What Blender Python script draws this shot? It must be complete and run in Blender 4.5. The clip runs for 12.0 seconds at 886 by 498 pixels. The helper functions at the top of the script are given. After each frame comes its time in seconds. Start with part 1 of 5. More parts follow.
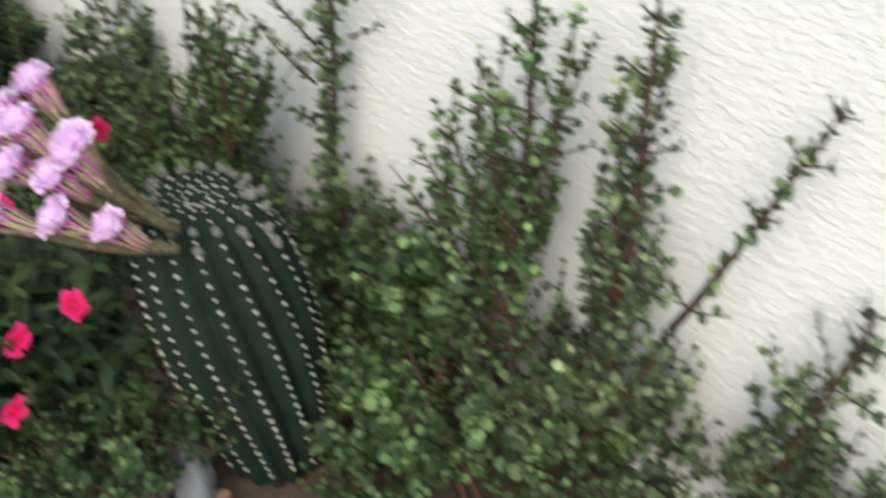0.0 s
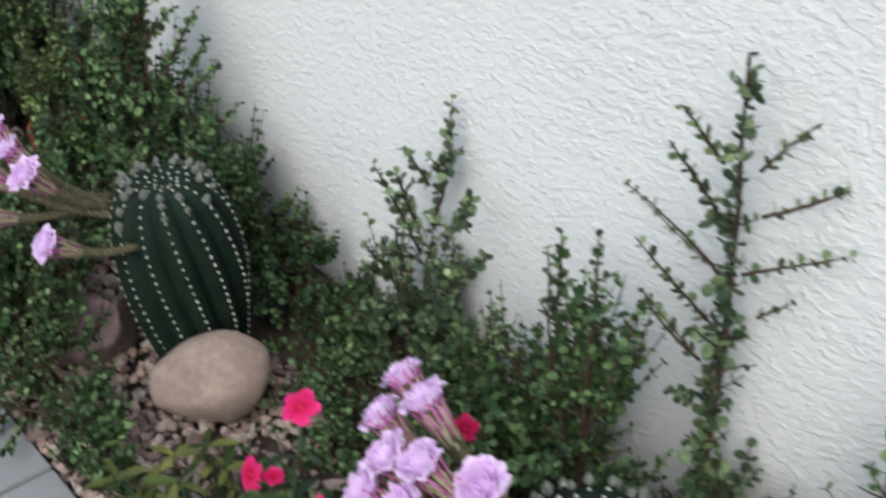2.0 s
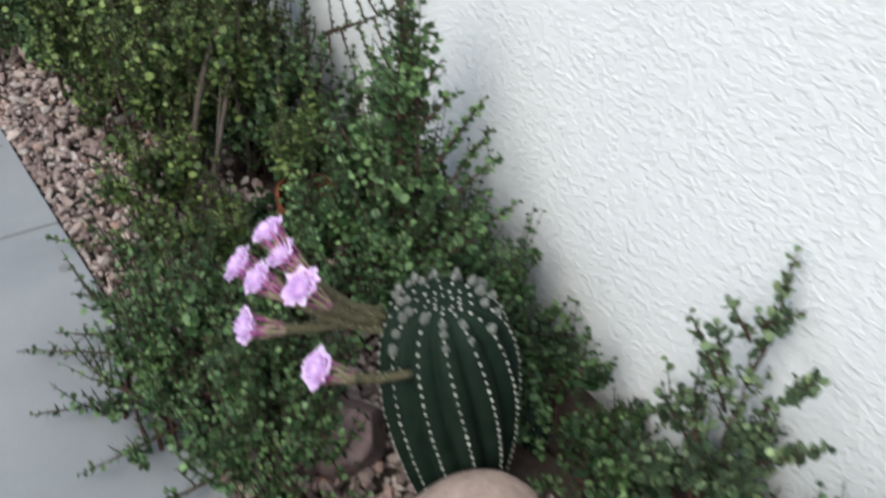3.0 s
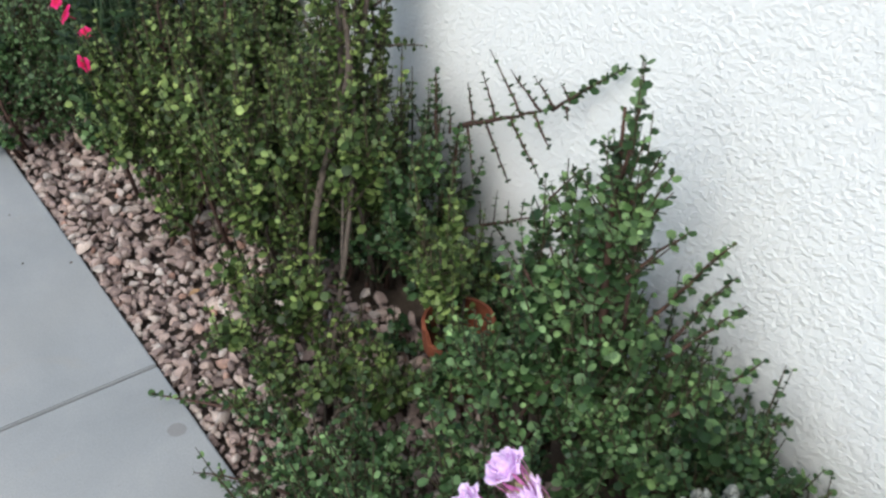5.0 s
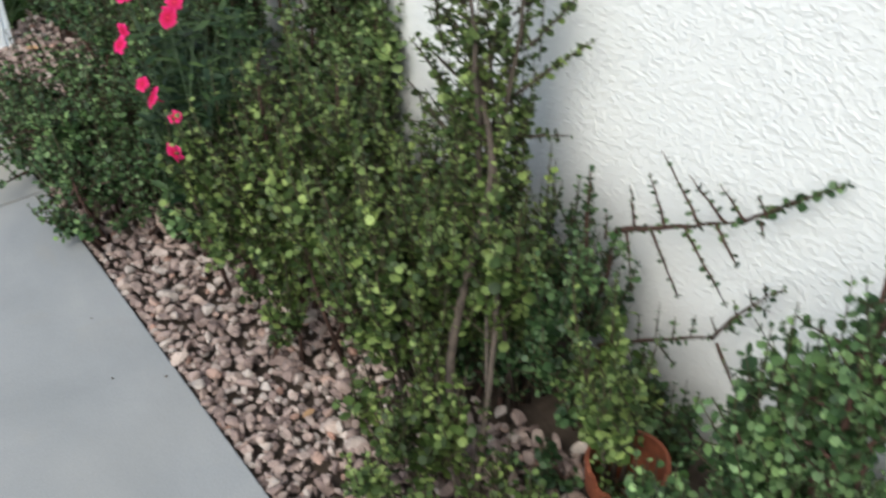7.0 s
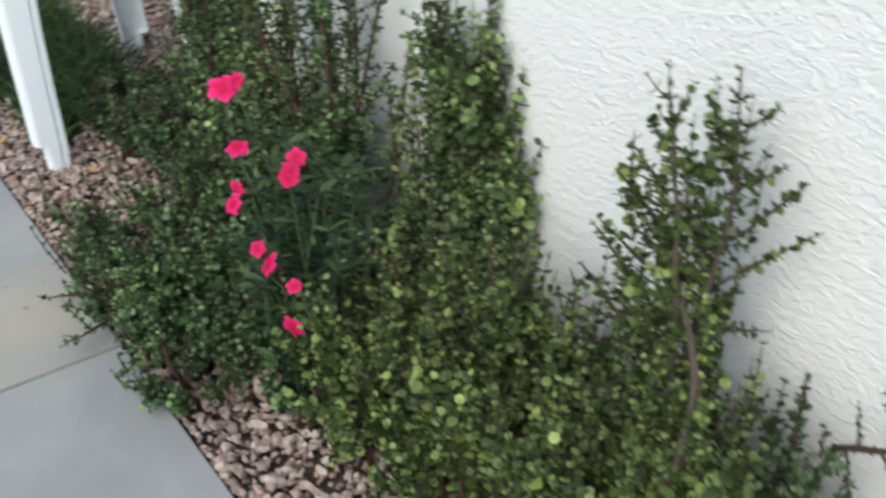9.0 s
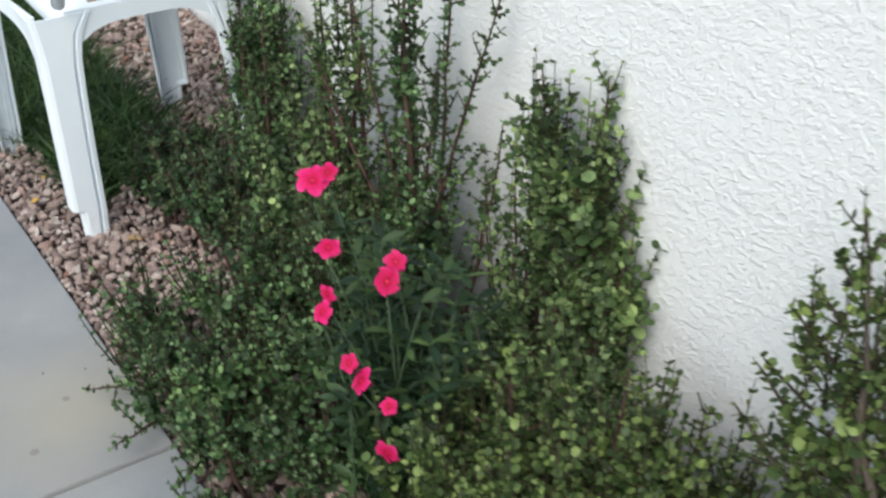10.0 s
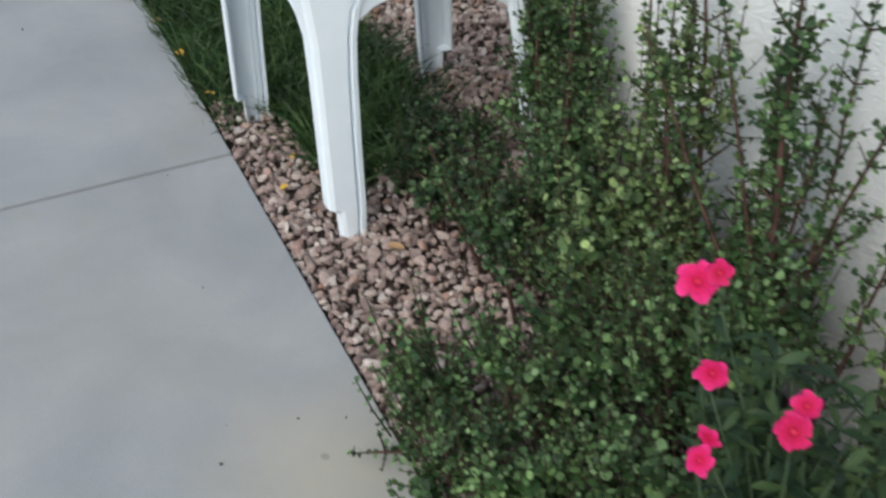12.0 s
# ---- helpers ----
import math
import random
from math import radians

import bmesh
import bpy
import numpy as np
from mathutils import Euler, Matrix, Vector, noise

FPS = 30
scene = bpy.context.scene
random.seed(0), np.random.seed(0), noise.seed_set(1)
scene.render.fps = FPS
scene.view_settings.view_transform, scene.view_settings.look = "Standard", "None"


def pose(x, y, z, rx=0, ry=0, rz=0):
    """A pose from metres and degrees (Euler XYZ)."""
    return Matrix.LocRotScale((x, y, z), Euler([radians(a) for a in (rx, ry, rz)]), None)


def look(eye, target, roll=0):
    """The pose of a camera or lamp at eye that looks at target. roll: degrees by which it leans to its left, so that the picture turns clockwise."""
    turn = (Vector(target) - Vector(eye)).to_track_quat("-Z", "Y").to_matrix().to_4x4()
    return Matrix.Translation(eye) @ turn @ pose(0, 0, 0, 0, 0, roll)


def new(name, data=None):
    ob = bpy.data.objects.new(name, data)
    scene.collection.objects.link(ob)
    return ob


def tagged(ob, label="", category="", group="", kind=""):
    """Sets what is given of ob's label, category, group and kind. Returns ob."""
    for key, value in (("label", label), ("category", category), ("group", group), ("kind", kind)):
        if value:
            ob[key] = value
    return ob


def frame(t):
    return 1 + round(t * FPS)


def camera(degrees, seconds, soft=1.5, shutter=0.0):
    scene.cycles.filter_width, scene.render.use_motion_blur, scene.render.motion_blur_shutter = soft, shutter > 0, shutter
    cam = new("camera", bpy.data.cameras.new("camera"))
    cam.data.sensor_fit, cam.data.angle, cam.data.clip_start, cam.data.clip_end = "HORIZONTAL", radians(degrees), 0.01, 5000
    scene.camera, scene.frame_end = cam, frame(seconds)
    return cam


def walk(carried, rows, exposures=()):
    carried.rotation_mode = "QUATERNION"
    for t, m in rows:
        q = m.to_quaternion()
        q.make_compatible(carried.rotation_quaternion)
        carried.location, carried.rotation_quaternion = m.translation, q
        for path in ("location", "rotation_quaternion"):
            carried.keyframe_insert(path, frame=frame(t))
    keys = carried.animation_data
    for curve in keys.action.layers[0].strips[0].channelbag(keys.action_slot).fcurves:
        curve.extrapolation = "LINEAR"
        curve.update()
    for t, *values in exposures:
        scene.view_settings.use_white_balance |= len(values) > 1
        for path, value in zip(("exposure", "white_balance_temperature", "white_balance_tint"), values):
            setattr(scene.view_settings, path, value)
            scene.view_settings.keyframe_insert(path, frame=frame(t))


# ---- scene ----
cam = camera(42.0, 12.0, soft=2.5, shutter=0.5)
PATH = [
    (0, (-0.346, 0.119, 1.045), (0.855, 1.103, -0.215), 5.1),
    (0.5, (-0.311, 0.178, 1.029), (0.761, 1.382, -0.154), 2.1),
    (1, (-0.261, 0.269, 1.042), (0.772, 1.471, -0.178), 2.5),
    (1.5, (-0.28, 0.392, 1.061), (0.81, 1.583, -0.12), 2.6),
    (2, (-0.328, 0.508, 1.071), (0.765, 1.74, -0.063), 0.8),
    (2.5, (-0.323, 0.631, 1.082), (0.607, 1.976, -0.07), -0.1),
    (3, (-0.324, 0.811, 1.11), (0.555, 2.192, -0.038), 1.2),
    (3.5, (-0.367, 0.979, 1.135), (0.524, 2.356, -0.01), 0.4),
    (3.7, (-0.383, 1.032, 1.136), (0.537, 2.397, 0.0), -0.3),
    (5.3, (-0.321, 1.34, 1.116), (0.547, 2.653, -0.116), -1.3),
    (5.5, (-0.332, 1.381, 1.112), (0.578, 2.637, -0.151), -1.6),
    (6, (-0.369, 1.464, 1.12), (0.617, 2.659, -0.145), -3.0),
    (6.5, (-0.365, 1.526, 1.128), (0.564, 2.796, -0.107), -3.5),
    (7, (-0.334, 1.592, 1.134), (0.521, 2.945, -0.065), -2.8),
    (7.2, (-0.35, 1.62, 1.135), (0.513, 2.984, -0.047), -1.4),
    (8.8, (-0.4, 1.898, 1.167), (0.568, 3.234, 0.037), -1.0),
    (9, (-0.377, 1.934, 1.164), (0.539, 3.315, 0.044), -1.5),
    (9.5, (-0.359, 2.045, 1.162), (0.476, 3.471, 0.036), 0.1),
    (10, (-0.392, 2.184, 1.163), (0.557, 3.571, 0.079), 0.5),
    (10.5, (-0.411, 2.298, 1.164), (0.528, 3.643, 0.02), -0.7),
    (11, (-0.377, 2.408, 1.156), (0.395, 3.84, -0.008), -1.8),
    (11.5, (-0.354, 2.514, 1.144), (0.294, 3.956, -0.08), -0.8),
    (12, (-0.377, 2.628, 1.139), (0.271, 4.075, -0.08), -0.8),
]
walk(cam, [(t, look(eye, target, roll)) for t, eye, target, roll in PATH], [(0, 0.46, 6650, 2.0), (1.0, 0.38, 6250, 2.5), (2, 0.14, 6050, 3.0), (3.0, 0.32, 6000, 2.5), (3.5, 0.32, 6000, 2.5), (5.5, 0.50, 6050, 2.0), (6.5, 0.52, 6200, 1.5), (7.0, 0.43, 6200, 1.5), (9.0, 0.32, 6150, 1.5), (10.5, 0.29, 6050, 2.0), (11.5, 0.16, 6000, 2.0), (12, 0.15, 6050, 2.0)])

# ---- daylight: bright open shade under a pale sky, the light comes from over the path ----
world = bpy.data.worlds.new("sky")
scene.world = world
world.use_nodes = True
wn = world.node_tree.nodes
sky = wn.new("ShaderNodeTexSky")
sky.sky_type, sky.sun_disc = "NISHITA", False
sky.sun_elevation, sky.sun_rotation = radians(45), radians(240)
sky.air_density, sky.dust_density, sky.ozone_density = 1.0, 3.0, 1.0
world.node_tree.links.new(sky.outputs["Color"], wn["Background"].inputs["Color"])
wn["Background"].inputs["Strength"].default_value = 0.15
sun = new("sun", bpy.data.lights.new("sun", "SUN"))
sun.data.energy, sun.data.angle, sun.data.color = 1.3, radians(50), (1.0, 0.98, 0.95)
sun.matrix_world = look((-3.0, -1.7, 3.5), (0, 0, 0))

WALL_X = 0.54        # face of the stucco wall


# ---- materials ----
def material(name, rough=0.6, metal=0.0, spec=0.5):
    m = bpy.data.materials.new(name)
    m.use_nodes = True
    b = m.node_tree.nodes["Principled BSDF"]
    b.inputs["Roughness"].default_value = rough
    b.inputs["Metallic"].default_value = metal
    b.inputs["Specular IOR Level"].default_value = spec
    return m, m.node_tree, b


def node(tree, kind, **values):
    n = tree.nodes.new(kind)
    for k, v in values.items():
        n.inputs[k].default_value = v
    return n


def coords(tree):
    return tree.nodes.new("ShaderNodeNewGeometry").outputs["Position"]


def local(tree):
    return tree.nodes.new("ShaderNodeTexCoord").outputs["Object"]


def noise_of(tree, vector, scale, detail=4.0, rough=0.6, distort=0.0):
    n = node(tree, "ShaderNodeTexNoise", Scale=scale, Detail=detail, Roughness=rough, Distortion=distort)
    tree.links.new(vector, n.inputs["Vector"])
    return n.outputs["Fac"]


def ramp(tree, value, stops):
    r = tree.nodes.new("ShaderNodeValToRGB")
    el = r.color_ramp.elements
    while len(el) < len(stops):
        el.new(0.5)
    for e, (at, colour) in zip(el, stops):
        e.position = at
        e.color = (*colour, 1.0) if len(colour) == 3 else colour
    tree.links.new(value, r.inputs["Fac"])
    return r.outputs["Color"]


def maths(tree, op, a, b=None, clamp=False):
    n = tree.nodes.new("ShaderNodeMath")
    n.operation, n.use_clamp = op, clamp
    for i, v in enumerate((a, b)):
        if v is None:
            continue
        if isinstance(v, (int, float)):
            n.inputs[i].default_value = v
        else:
            tree.links.new(v, n.inputs[i])
    return n.outputs[0]


def mixed(tree, fac, a, b, how="MIX"):
    n = tree.nodes.new("ShaderNodeMix")
    n.data_type, n.blend_type = "RGBA", how
    for socket, v in ((n.inputs[0], fac), (n.inputs[6], a), (n.inputs[7], b)):
        if isinstance(v, (int, float)):
            socket.default_value = v
        elif isinstance(v, tuple):
            socket.default_value = (*v, 1.0)
        else:
            tree.links.new(v, socket)
    return n.outputs[2]


def bump(tree, bsdf, height, strength, distance):
    n = node(tree, "ShaderNodeBump", Strength=strength, Distance=distance)
    tree.links.new(height, n.inputs["Height"])
    tree.links.new(n.outputs["Normal"], bsdf.inputs["Normal"])


def paint(tree, bsdf, colour):
    tree.links.new(colour, bsdf.inputs["Base Color"])


def chance(tree):
    """A number of its own for each island of a mesh and each object."""
    a = tree.nodes.new("ShaderNodeNewGeometry").outputs["Random Per Island"]
    b = tree.nodes.new("ShaderNodeObjectInfo").outputs["Random"]
    return maths(tree, "FRACT", maths(tree, "ADD", a, b))


def stretched(tree, vector, sx, sy, sz):
    n = tree.nodes.new("ShaderNodeMapping")
    n.inputs["Scale"].default_value = (sx, sy, sz)
    tree.links.new(vector, n.inputs["Vector"])
    return n.outputs["Vector"]


def turned(tree, vector, degrees):
    """The place turned about the x axis, in the plane of the wall."""
    n = tree.nodes.new("ShaderNodeMapping")
    n.inputs["Rotation"].default_value = (radians(degrees), 0, 0)
    tree.links.new(vector, n.inputs["Vector"])
    return n.outputs["Vector"]


def stucco_material():
    m, t, b = material("white_stucco", 0.85, spec=0.25)
    p = coords(t)
    flat = stretched(t, turned(t, p, 20), 1.0, 0.6, 1.0)
    lumps = noise_of(t, flat, 112, 2.5, 0.55, 0.3)
    ridge = ramp(t, lumps, [(0.45, (0, 0, 0)), (0.60, (1, 1, 1)), (0.72, (0.6, 0.6, 0.6))])
    patch = ramp(t, noise_of(t, p, 5.5, 3, 0.55), [(0.40, (0.75, 0.75, 0.75)), (0.66, (0.95, 0.95, 0.95))])
    fine = noise_of(t, p, 210, 3, 0.6)
    broad = noise_of(t, p, 16, 3, 0.5)
    grit = ramp(t, noise_of(t, p, 125, 2.0, 0.5), [(0.42, (0, 0, 0)), (0.58, (1, 1, 1))])
    ridge = maths(t, "ADD", maths(t, "MULTIPLY", ridge, 0.60), maths(t, "MULTIPLY", grit, 0.42))
    h = maths(t, "ADD", maths(t, "MULTIPLY", maths(t, "MULTIPLY", ridge, patch), 0.50), maths(t, "ADD", maths(t, "MULTIPLY", fine, 0.22), maths(t, "MULTIPLY", broad, 0.28)))
    bump(t, b, h, 0.65, 0.0054)
    dirt = ramp(t, noise_of(t, p, 3.0, 5, 0.6), [(0.3, (0.80, 0.79, 0.77)), (0.7, (0.86, 0.855, 0.84))])
    paint(t, b, mixed(t, ramp(t, fine, [(0.3, (0.0, 0.0, 0.0)), (0.45, (0.25, 0.25, 0.25))]), (0.78, 0.77, 0.75), dirt))
    return m


def concrete_material():
    m, t, b = material("concrete", 0.8, spec=0.3)
    p = coords(t)
    base = ramp(t, noise_of(t, p, 4.0, 6, 0.6, 0.4), [(0.3, (0.265, 0.270, 0.274)), (0.55, (0.312, 0.314, 0.317)), (0.75, (0.360, 0.357, 0.350))])
    grain = ramp(t, noise_of(t, p, 420, 3, 0.7), [(0.3, (0.82, 0.82, 0.82)), (0.7, (1.08, 1.08, 1.08))])
    c = mixed(t, 1.0, base, grain, "MULTIPLY")
    stain = ramp(t, noise_of(t, p, 7.0, 3, 0.5, 1.0), [(0.62, (0, 0, 0)), (0.72, (1, 1, 1))])
    c = mixed(t, maths(t, "MULTIPLY", stain, 0.16), c, (0.32, 0.275, 0.215))
    warm = ramp(t, noise_of(t, p, 1.7, 3, 0.5), [(0.46, (0, 0, 0)), (0.66, (1, 1, 1))])
    c = mixed(t, maths(t, "MULTIPLY", warm, 0.18), c, (0.385, 0.355, 0.315))
    patch = t.nodes.new("ShaderNodeVectorMath")
    patch.operation = "DISTANCE"
    patch.inputs[1].default_value = (-0.10, 3.60, 0.0)
    t.links.new(p, patch.inputs[0])
    soft = ramp(t, maths(t, "ADD", patch.outputs["Value"], maths(t, "MULTIPLY", noise_of(t, p, 9, 3), 0.12)), [(0.10, (0.75, 0.75, 0.75)), (0.27, (0, 0, 0))])
    c = mixed(t, soft, c, (0.40, 0.362, 0.292))
    # old drip stains
    for (x, y, r) in ((-0.028, 2.41, 0.017), (-0.13, 2.36, 0.006), (-0.098, 3.64, 0.010), (-0.175, 3.548, 0.011), (-0.2, 3.75, 0.006)):
        d = t.nodes.new("ShaderNodeVectorMath")
        d.operation = "DISTANCE"
        d.inputs[1].default_value = (x, y, 0.0)
        t.links.new(p, d.inputs[0])
        edge = maths(t, "ADD", d.outputs["Value"], maths(t, "MULTIPLY", noise_of(t, p, 90, 3), 0.008))
        spot = maths(t, "LESS_THAN", edge, r)
        c = mixed(t, maths(t, "MULTIPLY", spot, 0.5), c, (0.17, 0.15, 0.14))
    paint(t, b, c)
    bump(t, b, noise_of(t, p, 300, 5, 0.7), 0.35, 0.001)
    return m


def leaf_material(name, dark, mid, light, rough=0.48, thin=0.28):
    m, t, b = material(name, rough, spec=0.36)
    k = chance(t)
    c = ramp(t, k, [(0.0, dark), (0.5, mid), (0.93, light), (1.0, tuple(v * 1.25 for v in light))])
    mottled = ramp(t, noise_of(t, local(t), 120, 3, 0.6), [(0.3, (0.75, 0.75, 0.75)), (0.7, (1.15, 1.15, 1.15))])
    c = mixed(t, 1.0, c, mottled, "MULTIPLY")
    # shaded gaps and lit clumps of foliage, put into the leaf colour
    clump_shade = ramp(t, noise_of(t, coords(t), 17, 2, 0.5), [(0.36, (0.60, 0.64, 0.60)), (0.52, (0.98, 0.98, 0.98)), (0.68, (1.42, 1.36, 1.20))])
    c = mixed(t, 1.0, c, clump_shade, "MULTIPLY")
    paint(t, b, c)
    tr = t.nodes.new("ShaderNodeBsdfTranslucent")
    t.links.new(c, tr.inputs["Color"])
    mix = t.nodes.new("ShaderNodeMixShader")
    mix.inputs[0].default_value = thin
    t.links.new(b.outputs[0], mix.inputs[1])
    t.links.new(tr.outputs[0], mix.inputs[2])
    t.links.new(mix.outputs[0], t.nodes["Material Output"].inputs["Surface"])
    return m


def bark_material(name, a, c, scale=160):
    m, t, b = material(name, 0.75, spec=0.25)
    p = local(t)
    n = noise_of(t, stretched(t, p, 1, 1, 0.4), scale, 5, 0.65)
    k = chance(t)
    col = ramp(t, n, [(0.3, a), (0.7, c)])
    paint(t, b, mixed(t, 1.0, col, ramp(t, k, [(0, (0.8, 0.8, 0.8)), (1, (1.15, 1.1, 1.05))]), "MULTIPLY"))
    bump(t, b, n, 0.5, 0.002)
    return m


def stone_material(name, stops, scale=60, strength=0.5):
    m, t, b = material(name, 0.85, spec=0.25)
    k = chance(t)
    p = coords(t)
    c = ramp(t, k, stops)
    n = noise_of(t, p, scale, 5, 0.65)
    speck = noise_of(t, p, scale * 6, 3, 0.7)
    c = mixed(t, 1.0, c, ramp(t, n, [(0.28, (0.62, 0.60, 0.60)), (0.72, (1.18, 1.15, 1.12))]), "MULTIPLY")
    c = mixed(t, 1.0, c, ramp(t, speck, [(0.3, (0.8, 0.8, 0.8)), (0.65, (1.1, 1.1, 1.1))]), "MULTIPLY")
    paint(t, b, c)
    bump(t, b, maths(t, "ADD", n, maths(t, "MULTIPLY", speck, 0.4)), strength, 0.003)
    return m


def simple_material(name, a, c, scale, rough=0.6, strength=0.2, distance=0.001, spec=0.4, thin=0.0):
    m, t, b = material(name, rough, spec=spec)
    n = noise_of(t, local(t), scale, 4, 0.6)
    col = ramp(t, n, [(0.3, a), (0.7, c)])
    paint(t, b, col)
    bump(t, b, n, strength, distance)
    if thin:
        tr = t.nodes.new("ShaderNodeBsdfTranslucent")
        t.links.new(col, tr.inputs["Color"])
        mix = t.nodes.new("ShaderNodeMixShader")
        mix.inputs[0].default_value = thin
        t.links.new(b.outputs[0], mix.inputs[1])
        t.links.new(tr.outputs[0], mix.inputs[2])
        t.links.new(mix.outputs[0], t.nodes["Material Output"].inputs["Surface"])
    return m


def petal_material():
    """Magenta red, deeper in the throat, with faint streaks from flower to flower paler or darker."""
    m, t, b = material("vinca_petal", 0.6, spec=0.15)
    p = local(t)
    far = t.nodes.new("ShaderNodeVectorMath")
    far.operation = "LENGTH"
    t.links.new(p, far.inputs[0])
    c = ramp(t, far.outputs["Value"], [(0.10, (0.38, 0.002, 0.03)), (0.34, (0.66, 0.010, 0.090)), (0.75, (0.78, 0.022, 0.165)), (1.0, (0.82, 0.045, 0.23))])
    k = t.nodes.new("ShaderNodeObjectInfo").outputs["Random"]
    c = mixed(t, 1.0, c, ramp(t, k, [(0, (0.78, 0.7, 0.7)), (1, (1.05, 1.2, 1.15))]), "MULTIPLY")
    c = mixed(t, 1.0, c, ramp(t, noise_of(t, p, 6, 4, 0.6), [(0.3, (0.82, 0.75, 0.8)), (0.7, (1.05, 1.1, 1.1))]), "MULTIPLY")
    paint(t, b, c)
    tr = t.nodes.new("ShaderNodeBsdfTranslucent")
    t.links.new(c, tr.inputs["Color"])
    mix = t.nodes.new("ShaderNodeMixShader")
    mix.inputs[0].default_value = 0.22
    t.links.new(b.outputs[0], mix.inputs[1])
    t.links.new(tr.outputs[0], mix.inputs[2])
    t.links.new(mix.outputs[0], t.nodes["Material Output"].inputs["Surface"])
    return m


STUCCO = stucco_material()
CONCRETE = concrete_material()
LEAF = leaf_material("bush_leaf", (0.028, 0.060, 0.021), (0.068, 0.132, 0.043), (0.225, 0.345, 0.145))
LEAF_OLIVE = leaf_material("bush_leaf_olive", (0.032, 0.057, 0.015), (0.084, 0.132, 0.034), (0.270, 0.350, 0.112))
LEAF_PALE = leaf_material("bush_leaf_pale", (0.042, 0.074, 0.024), (0.112, 0.180, 0.060), (0.330, 0.430, 0.175))
LEAF_SAGE = leaf_material("bush_leaf_sage", (0.040, 0.066, 0.034), (0.098, 0.150, 0.074), (0.270, 0.350, 0.180))
# darker leaf tone, which also carries painted shade for the bush behind the cactus
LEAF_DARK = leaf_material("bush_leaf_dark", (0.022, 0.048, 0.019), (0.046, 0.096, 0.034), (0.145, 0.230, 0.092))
BARK_RED = bark_material("red_brown_stem", (0.042, 0.024, 0.019), (0.095, 0.053, 0.041))
BARK_GREY = bark_material("grey_brown_stem", (0.045, 0.036, 0.030), (0.110, 0.088, 0.072))
VINCA_PALE = leaf_material("vinca_leaf_pale", (0.030, 0.058, 0.014), (0.075, 0.105, 0.024), (0.170, 0.175, 0.045), 0.5, 0.15)
VINCA_LEAF = leaf_material("vinca_leaf", (0.010, 0.026, 0.011), (0.021, 0.047, 0.016), (0.050, 0.085, 0.026), 0.56, 0.12)
TWIG = bark_material("thin_dark_twig", (0.030, 0.026, 0.015), (0.066, 0.054, 0.031))
VINCA_STEM = simple_material("vinca_stem", (0.025, 0.05, 0.02), (0.05, 0.08, 0.03), 80)
VINCA_PETAL = petal_material()
VINCA_EYE = simple_material("vinca_eye", (0.55, 0.005, 0.04), (0.65, 0.01, 0.06), 80, 0.6)
PINK_PETAL = simple_material("pale_pink_petal", (0.86, 0.56, 0.92), (0.94, 0.80, 0.97), 90, 0.55, 0.2, spec=0.2, thin=0.3)
CREAM_SEPAL = simple_material("cream_green_sepal", (0.24, 0.23, 0.10), (0.58, 0.50, 0.33), 150, 0.6, 0.2, spec=0.2, thin=0.2)
PINK_SEPAL = simple_material("deep_pink_sepal", (0.36, 0.06, 0.24), (0.66, 0.24, 0.48), 120, 0.55, 0.2, spec=0.2, thin=0.2)
FLOWER_TUBE = simple_material("hairy_flower_tube", (0.060, 0.056, 0.030), (0.135, 0.118, 0.070), 120, 0.85, 0.6, 0.003, spec=0.15)
TUBE_SCALE = simple_material("pale_green_scale", (0.34, 0.34, 0.20), (0.55, 0.50, 0.34), 90, 0.7)
CACTUS = simple_material("cactus_skin", (0.0070, 0.0140, 0.0092), (0.0135, 0.0255, 0.0165), 30, 0.75, 0.25, 0.002, spec=0.14)
WOOL = simple_material("areole_wool", (0.42, 0.41, 0.34), (0.66, 0.64, 0.56), 300, 0.9, 0.4)
BUD = simple_material("grey_woolly_bud", (0.065, 0.075, 0.062), (0.38, 0.375, 0.335), 2.2, 0.9, 0.5, 0.3, spec=0.1)
GRAVEL = stone_material("pink_gravel", [(0.0, (0.21, 0.155, 0.140)), (0.3, (0.33, 0.247, 0.220)), (0.6, (0.43, 0.335, 0.295)), (0.9, (0.57, 0.50, 0.45)), (1.0, (0.42, 0.24, 0.18))])
ROCK_TAN = stone_material("tan_rock", [(0.0, (0.33, 0.255, 0.215)), (1.0, (0.35, 0.268, 0.225))], 14, 0.25)
ROCK_GREY = stone_material("grey_rock", [(0.0, (0.17, 0.18, 0.20)), (1.0, (0.19, 0.20, 0.22))], 26, 0.4)
ROCK_MAUVE = stone_material("mauve_rock", [(0.0, (0.23, 0.165, 0.16)), (1.0, (0.26, 0.19, 0.185))], 26, 0.5)
SOIL = stone_material("dark_soil", [(0.0, (0.085, 0.065, 0.05)), (1.0, (0.10, 0.075, 0.06))], 45, 0.9)
TERRACOTTA = simple_material("terracotta", (0.11, 0.030, 0.013), (0.20, 0.056, 0.024), 60, 0.8, 0.3)
PLASTIC = simple_material("white_plastic", (0.80, 0.85, 0.89), (0.85, 0.885, 0.91), 14, 0.42, 0.05)
GRASS = leaf_material("grass_blade", (0.022, 0.055, 0.018), (0.040, 0.085, 0.025), (0.075, 0.120, 0.035), 0.5)
YELLOW_LEAF = simple_material("fallen_yellow_leaf", (0.60, 0.33, 0.04), (0.72, 0.45, 0.07), 90, 0.6)
DRY_LEAF = simple_material("fallen_dry_leaf", (0.30, 0.17, 0.08), (0.45, 0.28, 0.15), 90, 0.7)


